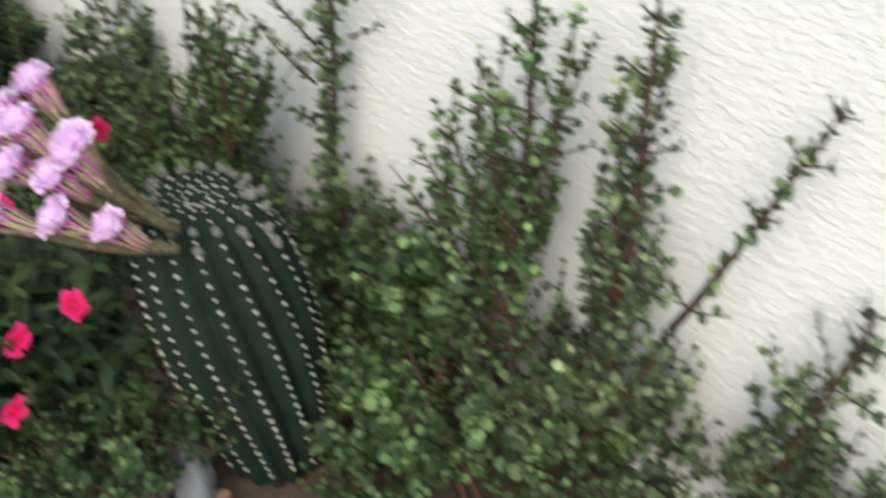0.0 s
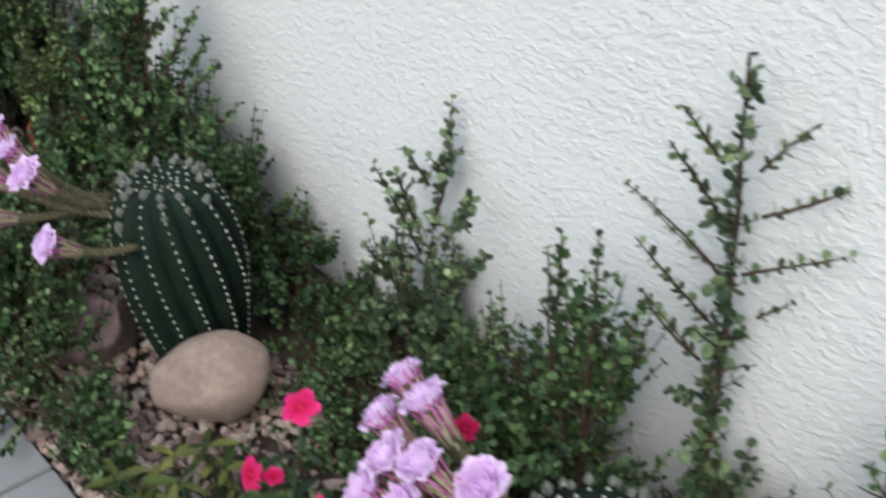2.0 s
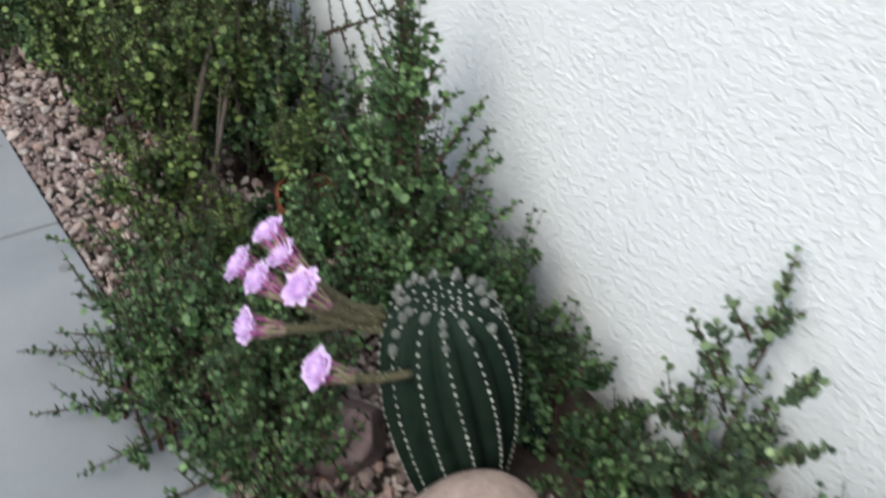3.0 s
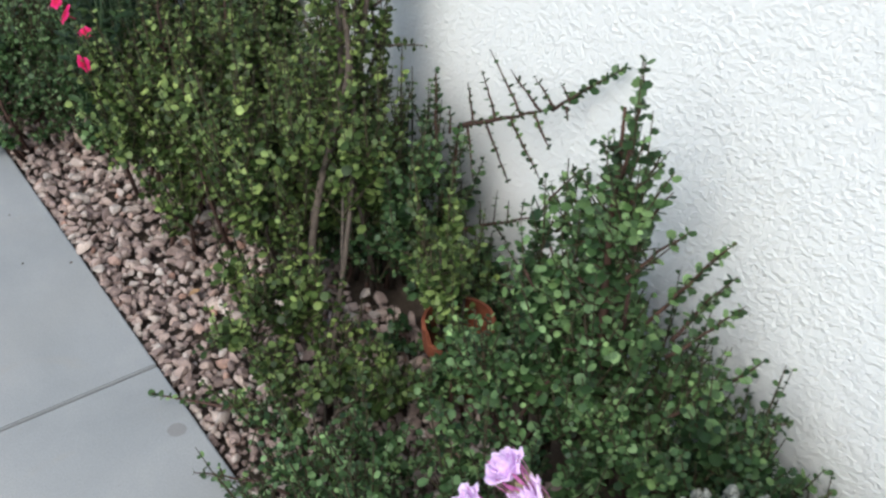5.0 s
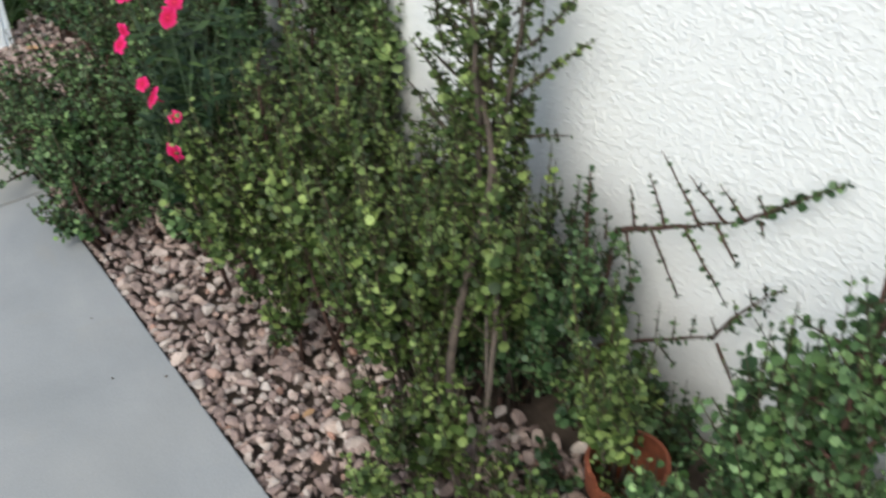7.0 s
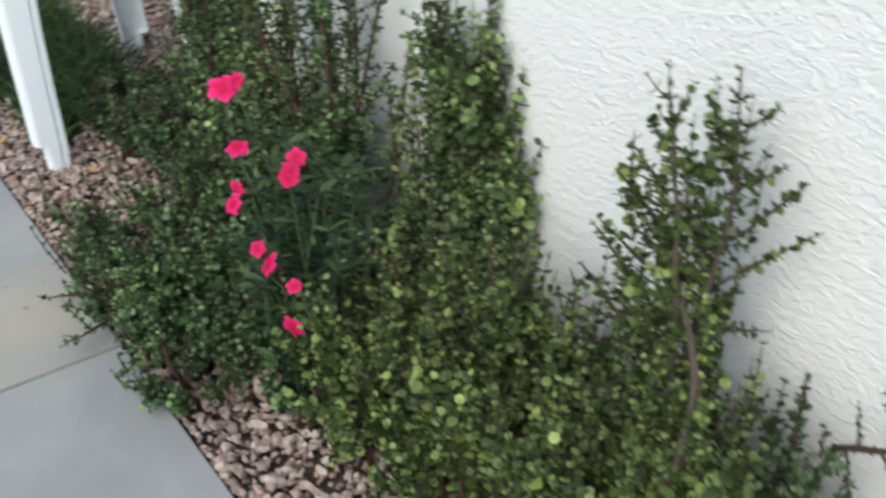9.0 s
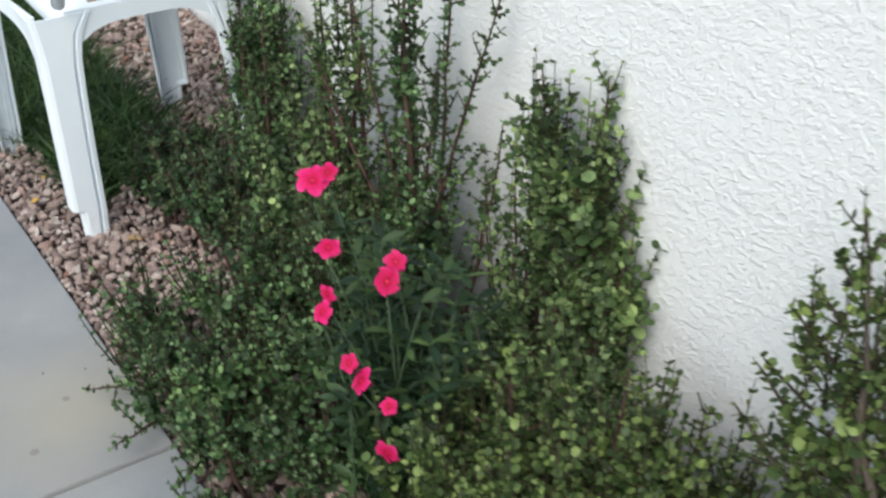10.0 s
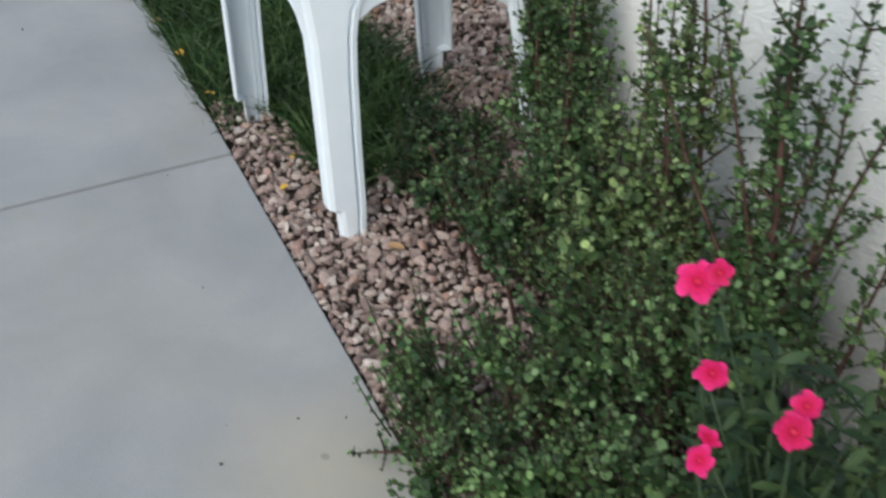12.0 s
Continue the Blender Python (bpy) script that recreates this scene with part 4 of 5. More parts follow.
# ---- plastic garden chair ----
def plastic_chair():
    root = empty("garden_chair", (0.27, 4.28, 0), "white moulded plastic garden chair standing on gravel and grass", "chair")
    base = np.array([0.27, 4.28, 0])

    def shell(fx, fy, sx, sy, tx, ty):
        """A leg: a broad flat face and a narrow return that step in to the foot, with a lip behind a groove."""
        levels = ((-0.02, 0.018, 0.038, 0.016), (0.044, 0.015, 0.045, 0.018), (0.050, 0.0, 0.060, 0.030), (0.15, 0.0, 0.061, 0.032), (0.27, 0.0, 0.064, 0.034), (0.34, 0.0, 0.068, 0.040), (0.385, -0.004, 0.080, 0.066), (0.42, -0.008, 0.105, 0.110))

        def strip(name, outline, parent):
            rows = []
            for z, inset, w, d in levels:
                u = max(z, 0) / 0.42
                c = np.array([fx + (tx - fx) * u + sx * inset, fy + (ty - fy) * u, z]) - base
                rows.append([c + [sx * x, sy * y, 0] for x, y in outline(w, d)])
            m = len(rows[0])
            v = [p for row in rows for p in row]
            f = [(i * m + k, i * m + k + 1, (i + 1) * m + k + 1, (i + 1) * m + k) for i in range(len(rows) - 1) for k in range(m - 1)]
            ob = mesh_object(name, v, f, PLASTIC, parent, smooth=False)
            solid = ob.modifiers.new("thick", "SOLIDIFY")
            solid.thickness, solid.offset = 0.0035, 0.0
            return ob

        leg = strip("leg", lambda w, d: ((0, d), (0, 0.009), (0.0025, 0.0025), (0.009, 0), (w - 0.016, 0), (w - 0.014, 0.003)), root)
        strip("lip", lambda w, d: ((w - 0.013, 0.008), (w - 0.008, 0.007), (w - 0.006, -0.001), (w, 0.0), (w + 0.001, 0.016)), leg)

    shell(0.079, 4.086, 1, 1, 0.077, 4.106)
    shell(0.045, 4.528, 1, -1, 0.040, 4.500)
    shell(0.495, 4.545, -1, -1, 0.450, 4.470)
    shell(0.505, 4.080, -1, 1, 0.470, 4.106)
    # seat: a dished sheet with rolled edge and slots
    bm = bmesh.new()
    nx, ny = 14, 15
    grid = {}
    for i in range(nx + 1):
        for j in range(ny + 1):
            u, v = i / nx * 2 - 1, j / ny * 2 - 1
            x = 0.0 + u * 0.170 + 0.01
            y = 0.015 + v * (0.180 - 0.010 * u)
            z = 0.43 - 0.016 * (1 - u * u) * (1 - v * v) - 0.03 * max(0, abs(v) - 0.85) / 0.15 - 0.03 * max(0, -u - 0.85) / 0.15
            grid[i, j] = bm.verts.new((x, y, z))
    for i in range(nx):
        for j in range(ny):
            if j % 3 == 1 and 3 <= i <= 10:
                continue
            bm.faces.new((grid[i, j], grid[i + 1, j], grid[i + 1, j + 1], grid[i, j + 1]))
    bmesh.ops.recalc_face_normals(bm, faces=bm.faces[:])
    seat = part("seat", bm, PLASTIC, root)
    solid = seat.modifiers.new("thick", "SOLIDIFY")
    solid.thickness, solid.offset = 0.005, -1
    # arched aprons between the legs
    for (x0, y0, x1, y1) in ((0.078, 4.112, 0.046, 4.49), (0.464, 4.112, 0.450, 4.45), (0.13, 4.110, 0.42, 4.110), (0.09, 4.496, 0.40, 4.466)):
        n = 12
        p = []
        for k in range(n + 1):
            u = k / n
            arch = 0.055 * abs(2 * u - 1) ** 4
            p.append(((x0 + (x1 - x0) * u, y0 + (y1 - y0) * u), 0.425, 0.392 - arch))
        side = unit(np.array([-(y1 - y0), x1 - x0])) * 0.0025
        v, f = [], []
        for (x, y), hi, lo in p:
            for s, z in ((-1, lo), (1, lo), (1, hi), (-1, hi)):
                v.append((x + side[0] * s - base[0], y + side[1] * s - base[1], z))
        for k in range(n):
            for j in range(4):
                q = (j + 1) % 4
                f.append((k * 4 + j, k * 4 + q, (k + 1) * 4 + q, (k + 1) * 4 + j))
        f += [(3, 2, 1, 0), tuple(n * 4 + j for j in range(4))]
        mesh_object("apron", v, f, PLASTIC, root, smooth=False)
    # back with upright slats and two arms
    for k in range(7):
        y = (k - 3) * 0.055
        v, f = tube([(0.165, y, 0.42), (0.185, y * 1.02, 0.6), (0.215, y * 1.05, 0.80)], [0.012, 0.012, 0.011], 8)
        mesh_object("back_slat", v, f, PLASTIC, root)
    v, f = tube([(0.18, -0.21, 0.44), (0.205, -0.215, 0.70), (0.225, -0.12, 0.82), (0.23, 0, 0.835), (0.225, 0.12, 0.82), (0.205, 0.215, 0.70), (0.18, 0.21, 0.44)], [0.013] * 7, 8)
    mesh_object("back_frame", v, f, PLASTIC, root)
    for s in (-1, 1):
        v, f = tube([(-0.15, s * 0.185, 0.445), (-0.155, s * 0.22, 0.50), (-0.16, s * 0.24, 0.60), (-0.11, s * 0.245, 0.64), (0.08, s * 0.24, 0.645), (0.20, s * 0.22, 0.66)], [0.012, 0.014, 0.014, 0.016, 0.016, 0.012], 8)
        mesh_object("armrest", v, f, PLASTIC, root)
    return root


plastic_chair()


# ---- succulent bushes, along the wall from the start of the walk to its end ----
bush((0.47, 0.34, -0.02), "green small-leaved succulent bush against the stucco wall", [((0.49, 0.36, 0), (0.50, 0.308, 0.385), 0.006, 0.09, 0.2, 1.0), ((0.47, 0.36, 0), (0.45, 0.34, 0.34), 0.005, 0.07, 0.2, 0.8), ((0.47, 0.33, 0), (0.45, 0.22, 0.30), 0.005, 0.08, 0.2, 1.0)],
     [((0.46, 0.28, 0.09), (0.09, 0.15, 0.10), 130)], seed=41, mat=LEAF_SAGE, leaf=0.0135)
bush((0.45, 0.53, -0.02), "tall open succulent bush with red-brown stems and round leaves", [((0.45, 0.53, 0), (0.46, 0.567, 0.612), 0.007, 0.065, 0.12, 0.5), ((0.45, 0.53, 0.02), (0.46, 0.478, 0.281), 0.006, 0.05, 0.3, 0.6), ((0.46, 0.478, 0.278), (0.50, 0.396, 0.559), 0.0048, 0.055, 0.1, 0.6), ((0.45, 0.536, 0.25), (0.44, 0.576, 0.528), 0.003, 0.05, 0.1, 0.25), ((0.45, 0.541, 0.3), (0.48, 0.558, 0.57), 0.003, 0.05, 0.1, 0.25), ((0.45, 0.538, 0.25), (0.42, 0.571, 0.388), 0.003, 0.05, 0.1, 0.25), ((0.45, 0.525, 0.25), (0.4, 0.473, 0.406), 0.003, 0.05, 0.1, 0.25)],
     [((0.42, 0.52, 0.08), (0.10, 0.14, 0.10), 300), ((0.45, 0.56, 0.22), (0.05, 0.05, 0.11), 50)], seed=42, mat=LEAF_SAGE, leaf=0.0128)
bush((0.45, 0.65, -0.02), "tall dense succulent bush with dark red stem and fresh leaves", [((0.45, 0.645, 0), (0.45, 0.685, 0.578), 0.008, 0.07, 0.15, 0.5), ((0.44, 0.76, 0.15), (0.45, 0.798, 0.396), 0.003, 0.03, 0.3, 0.3), ((0.44, 0.75, 0.18), (0.45, 0.771, 0.434), 0.003, 0.03, 0.3, 0.3), ((0.44, 0.72, 0.2), (0.46, 0.753, 0.471), 0.003, 0.035, 0.3, 0.4), ((0.44, 0.70, 0.2), (0.46, 0.727, 0.488), 0.003, 0.04, 0.3, 0.4), ((0.45, 0.66, 0.296), (0.47, 0.654, 0.552), 0.003, 0.05, 0.1, 0.35), ((0.45, 0.668, 0.333), (0.48, 0.634, 0.533), 0.003, 0.05, 0.1, 0.35), ((0.44, 0.654, 0.25), (0.43, 0.715, 0.483), 0.003, 0.05, 0.1, 0.35), ((0.44, 0.658, 0.24), (0.42, 0.723, 0.449), 0.003, 0.05, 0.1, 0.35), ((0.43, 0.653, 0.2), (0.42, 0.8, 0.364), 0.003, 0.05, 0.1, 0.35), ((0.43, 0.66, 0.2), (0.41, 0.824, 0.319), 0.003, 0.05, 0.1, 0.35), ((0.43, 0.665, 0.2), (0.42, 0.758, 0.408), 0.003, 0.05, 0.1, 0.35)],
     [((0.44, 0.75, 0.15), (0.07, 0.08, 0.12), 120), ((0.38, 0.66, 0.08), (0.13, 0.17, 0.09), 420), ((0.31, 0.68, 0.05), (0.09, 0.12, 0.07), 280), ((0.45, 0.68, 0.24), (0.05, 0.05, 0.11), 60)], seed=43, leaf=0.0118)
bush((0.48, 0.985, -0.02), "slender tall succulent bush with long thin side branches", [((0.48, 0.985, 0), (0.485, 1.022, 0.645), 0.0065, 0.035, 0.18, 0.5), ((0.485, 0.982, 0.495), (0.522, 0.922, 0.538), 0.0022, 0, 0.12, 0), ((0.485, 0.992, 0.425), (0.522, 0.908, 0.474), 0.0022, 0, 0.12, 0), ((0.485, 0.967, 0.387), (0.52, 0.951, 0.398), 0.0022, 0, 0.12, 0), ((0.485, 0.997, 0.303), (0.515, 0.973, 0.307), 0.0022, 0, 0.12, 0), ((0.485, 0.993, 0.539), (0.51, 0.957, 0.596), 0.0022, 0, 0.12, 0), ((0.485, 1.032, 0.531), (0.43, 1.047, 0.604), 0.0022, 0, 0.12, 0), ((0.485, 1.023, 0.472), (0.43, 1.057, 0.565), 0.0022, 0, 0.12, 0), ((0.48, 1.013, 0.415), (0.43, 1.097, 0.499), 0.0022, 0, 0.12, 0), ((0.48, 1.017, 0.357), (0.42, 1.074, 0.455), 0.0022, 0, 0.12, 0), ((0.48, 1.018, 0.304), (0.42, 1.057, 0.4), 0.0022, 0, 0.12, 0), ((0.48, 1.018, 0.248), (0.44, 1.022, 0.286), 0.0022, 0, 0.12, 0)],
     [((0.47, 0.94, 0.13), (0.04, 0.06, 0.06), 60)], seed=44, mat=LEAF_SAGE, singles=90, leaf=0.0155)
bush((0.41, 1.12, -0.02), "rounded dark green succulent bush with short upright shoots", [((0.41, 1.10, 0.0), (0.41, 1.11, 0.44), 0.0045, 0.06, 0.35, 0.9), ((0.40, 1.12, 0.15), (0.41, 1.145, 0.35), 0.003, 0.04, 0.3, 0.8), ((0.40, 1.11, 0.15), (0.40, 1.165, 0.40), 0.003, 0.03, 0.3, 0.4), ((0.40, 1.10, 0.15), (0.42, 1.05, 0.40), 0.003, 0.035, 0.3, 0.4), ((0.42, 1.15, 0.2), (0.42, 1.167, 0.416), 0.003, 0.03, 0.3, 0.4), ((0.43, 1.24, 0.1), (0.43, 1.28, 0.23), 0.003, 0.03, 0.3, 0.4), ((0.43, 1.20, 0.15), (0.43, 1.20, 0.27), 0.003, 0.03, 0.3, 0.4)],
     [((0.40, 1.17, 0.09), (0.12, 0.16, 0.085), 600), ((0.42, 1.30, 0.06), (0.09, 0.10, 0.07), 240), ((0.43, 1.12, 0.22), (0.05, 0.06, 0.09), 110), ((0.44, 1.24, 0.14), (0.06, 0.08, 0.08), 110)], mat=LEAF, seed=45)
bush((0.49, 1.49, -0.02), "small upright succulent bush close to the white wall", [((0.48, 1.45, 0.0), (0.495, 1.455, 0.25), 0.0045, 0.045, 0.2, 1.2), ((0.495, 1.455, 0.245), (0.515, 1.445, 0.422), 0.003, 0.022, 0.05, 0.3), ((0.48, 1.462, 0.202), (0.43, 1.496, 0.343), 0.0024, 0.022, 0.1, 0.5), ((0.48, 1.468, 0.243), (0.45, 1.476, 0.336), 0.0024, 0.022, 0.1, 0.5), ((0.48, 1.418, 0.234), (0.45, 1.336, 0.362), 0.0024, 0.022, 0.1, 0.5), ((0.47, 1.405, 0.174), (0.44, 1.298, 0.307), 0.0024, 0.022, 0.1, 0.5), ((0.48, 1.48, 0.164), (0.47, 1.588, 0.115), 0.0024, 0.022, 0.1, 0.5), ((0.49, 1.458, 0.305), (0.47, 1.484, 0.354), 0.0024, 0.022, 0.1, 0.5), ((0.49, 1.447, 0.334), (0.49, 1.396, 0.389), 0.0024, 0.022, 0.1, 0.5)],
     [((0.47, 1.46, 0.05), (0.07, 0.11, 0.06), 220), ((0.48, 1.45, 0.13), (0.05, 0.07, 0.09), 110)], mat=LEAF_SAGE, seed=46, leaf=0.0142)
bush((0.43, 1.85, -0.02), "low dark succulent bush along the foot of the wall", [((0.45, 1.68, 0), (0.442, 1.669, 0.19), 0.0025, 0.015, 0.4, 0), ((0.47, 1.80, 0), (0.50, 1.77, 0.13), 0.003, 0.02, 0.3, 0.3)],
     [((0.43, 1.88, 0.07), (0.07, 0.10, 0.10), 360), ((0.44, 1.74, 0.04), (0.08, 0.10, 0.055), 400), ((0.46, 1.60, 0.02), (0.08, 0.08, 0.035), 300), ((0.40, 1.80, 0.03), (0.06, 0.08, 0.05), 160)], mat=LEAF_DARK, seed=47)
bush((0.38, 2.04, -0.02), "tall full succulent bush with a red stem and pointed top", [((0.38, 2.01, 0.0), (0.38, 2.026, 0.535), 0.008, 0.055, 0.15, 1.2), ((0.38, 2.023, 0.456), (0.385, 2.008, 0.597), 0.003, 0.014, 0.1, 0), ((0.4, 1.982, 0.276), (0.44, 1.911, 0.416), 0.0026, 0.012, 0.1, 0.2), ((0.41, 1.951, 0.268), (0.45, 1.91, 0.366), 0.0026, 0.012, 0.1, 0.2), ((0.41, 1.955, 0.241), (0.46, 1.901, 0.327), 0.0026, 0.012, 0.1, 0.2), ((0.42, 1.911, 0.201), (0.47, 1.871, 0.265), 0.0026, 0.012, 0.1, 0.2), ((0.43, 1.883, 0.166), (0.48, 1.827, 0.203), 0.0026, 0.012, 0.1, 0.2), ((0.38, 2.016, 0.356), (0.42, 1.986, 0.444), 0.0030, 0.035, 0.1, 0.6), ((0.38, 2.015, 0.312), (0.43, 1.966, 0.399), 0.0030, 0.035, 0.1, 0.6), ((0.38, 2.02, 0.396), (0.41, 2.0, 0.483), 0.0030, 0.035, 0.1, 0.6), ((0.38, 2.03, 0.376), (0.4, 2.132, 0.374), 0.0026, 0.012, 0.1, 0.2), ((0.38, 2.031, 0.425), (0.4, 2.121, 0.402), 0.0026, 0.012, 0.1, 0.2), ((0.38, 2.031, 0.354), (0.38, 2.135, 0.337), 0.0030, 0.035, 0.1, 0.6), ((0.38, 2.025, 0.29), (0.36, 2.095, 0.318), 0.0030, 0.035, 0.1, 0.6), ((0.38, 2.018, 0.229), (0.36, 2.139, 0.299), 0.0030, 0.035, 0.1, 0.6), ((0.38, 2.015, 0.198), (0.35, 2.164, 0.248), 0.0030, 0.035, 0.1, 0.6), ((0.38, 2.01, 0.149), (0.33, 2.169, 0.221), 0.0030, 0.035, 0.1, 0.6)],
     [((0.37, 2.03, 0.12), (0.12, 0.15, 0.12), 560), ((0.30, 2.08, 0.10), (0.09, 0.10, 0.10), 240), ((0.38, 2.03, 0.37), (0.04, 0.05, 0.13), 110), ((0.37, 2.10, 0.24), (0.05, 0.06, 0.10), 130), ((0.270, 2.215, 0.03), (0.04, 0.03, 0.04), 70), ((0.29, 2.215, 0.05), (0.04, 0.04, 0.05), 60), ((0.30, 2.17, 0.12), (0.04, 0.04, 0.06), 50)], seed=48, singles=150, leaf=0.0126)
bush((0.06, 2.02, -0.02), "low succulent bush spreading out over the concrete edge", [((0.03, 2.08, 0.02), (-0.16, 2.20, 0.03), 0.003, 0.03, 0.2, 0.4), ((0.03, 2.0, 0.02), (-0.18, 2.06, 0.03), 0.003, 0.03, 0.3, 0.5), ((0.03, 2.15, 0.02), (-0.10, 2.215, 0.03), 0.003, 0.03, 0.3, 0.4), ((0.04, 2.2, 0.02), (-0.05, 2.30, 0.03), 0.003, 0.025, 0.3, 0.4), ((0.05, 2.38, 0.02), (-0.037, 2.464, 0.03), 0.0025, 0.02, 0.4, 0), ((0.02, 1.95, 0.02), (-0.156, 1.92, 0.03), 0.003, 0.035, 0.3, 0.5), ((0.02, 1.84, 0.02), (-0.165, 1.81, 0.03), 0.003, 0.035, 0.3, 0.5), ((0.03, 1.76, 0.02), (-0.125, 1.68, 0.025), 0.003, 0.035, 0.3, 0.4), ((0.03, 1.72, 0.02), (-0.05, 1.655, 0.03), 0.003, 0.03, 0.3, 0.4)],
     [((0.05, 2.02, 0.06), (0.13, 0.19, 0.09), 720), ((0.12, 1.93, 0.07), (0.11, 0.14, 0.10), 420), ((0.10, 2.19, 0.05), (0.10, 0.13, 0.07), 330), ((-0.04, 1.95, 0.04), (0.09, 0.15, 0.05), 260), ((0.07, 1.80, 0.08), (0.09, 0.09, 0.10), 330), ((0.05, 1.68, 0.04), (0.07, 0.09, 0.05), 180), ((0.05, 1.57, 0.04), (0.06, 0.09, 0.055), 210)], seed=49, singles=200, leaf=0.0102)
bush((0.45, 2.43, -0.02), "succulent bush with a feathered branch lying on the wall", [((0.45, 2.52, 0), (0.475, 2.462, 0.274), 0.006, 0.04, 0.4, 0.5), ((0.475, 2.462, 0.274), (0.505, 2.292, 0.371), 0.0042, 0, 0.0, 0), ((0.505, 2.292, 0.371), (0.522, 2.179, 0.476), 0.0026, 0.016, 0.0, 1.6), ((0.482, 2.437, 0.289), (0.48, 2.448, 0.35), 0.0021, 0, 0.06, 0), ((0.487, 2.391, 0.316), (0.49, 2.428, 0.374), 0.0021, 0, 0.06, 0), ((0.494, 2.344, 0.342), (0.49, 2.41, 0.413), 0.0021, 0, 0.06, 0), ((0.5, 2.309, 0.362), (0.49, 2.365, 0.403), 0.0021, 0, 0.06, 0), ((0.504, 2.287, 0.375), (0.5, 2.324, 0.405), 0.0021, 0, 0.06, 0), ((0.508, 2.261, 0.394), (0.5, 2.272, 0.42), 0.0021, 0, 0.06, 0), ((0.48, 2.449, 0.281), (0.47, 2.423, 0.203), 0.0021, 0, 0.06, 0), ((0.485, 2.414, 0.302), (0.48, 2.352, 0.234), 0.0021, 0, 0.06, 0), ((0.49, 2.364, 0.331), (0.48, 2.276, 0.271), 0.0021, 0, 0.06, 0), ((0.5, 2.324, 0.353), (0.49, 2.276, 0.324), 0.0021, 0, 0.06, 0), ((0.507, 2.268, 0.385), (0.5, 2.256, 0.373), 0.0021, 0, 0.06, 0), ((0.46, 2.505, 0.255), (0.465, 2.507, 0.345), 0.0022, 0, 0.1, 0), ((0.46, 2.464, 0.266), (0.465, 2.471, 0.303), 0.0022, 0, 0.1, 0), ((0.46, 2.542, 0.208), (0.465, 2.538, 0.281), 0.0022, 0, 0.1, 0), ((0.44, 2.45, 0.11), (0.50, 2.309, 0.191), 0.0035, 0.05, 0.2, 0.5, 1), ((0.50, 2.309, 0.19), (0.511, 2.224, 0.318), 0.0028, 0.03, 0.1, 0.3, 1), ((0.50, 2.30, 0.19), (0.50, 2.232, 0.115), 0.0022, 0, 0.1, 0), ((0.45, 2.47, 0), (0.45, 2.417, 0.18), 0.005, 0.03, 0.5, 0.4), ((0.464, 2.50, 0.1), (0.464, 2.504, 0.345), 0.0035, 0.02, 0.4, 0)],
     [((0.41, 2.53, 0.13), (0.08, 0.09, 0.13), 330), ((0.46, 2.40, 0.03), (0.06, 0.08, 0.05), 160), ((0.44, 2.31, 0.03), (0.06, 0.07, 0.05), 200), ((0.30, 2.37, 0.01), (0.06, 0.06, 0.02), 60), ((0.36, 2.55, 0.05), (0.08, 0.08, 0.07), 260), ((0.40, 2.44, 0.04), (0.06, 0.07, 0.06), 130)], mat=LEAF_DARK, seed=50, leaf=0.0112)
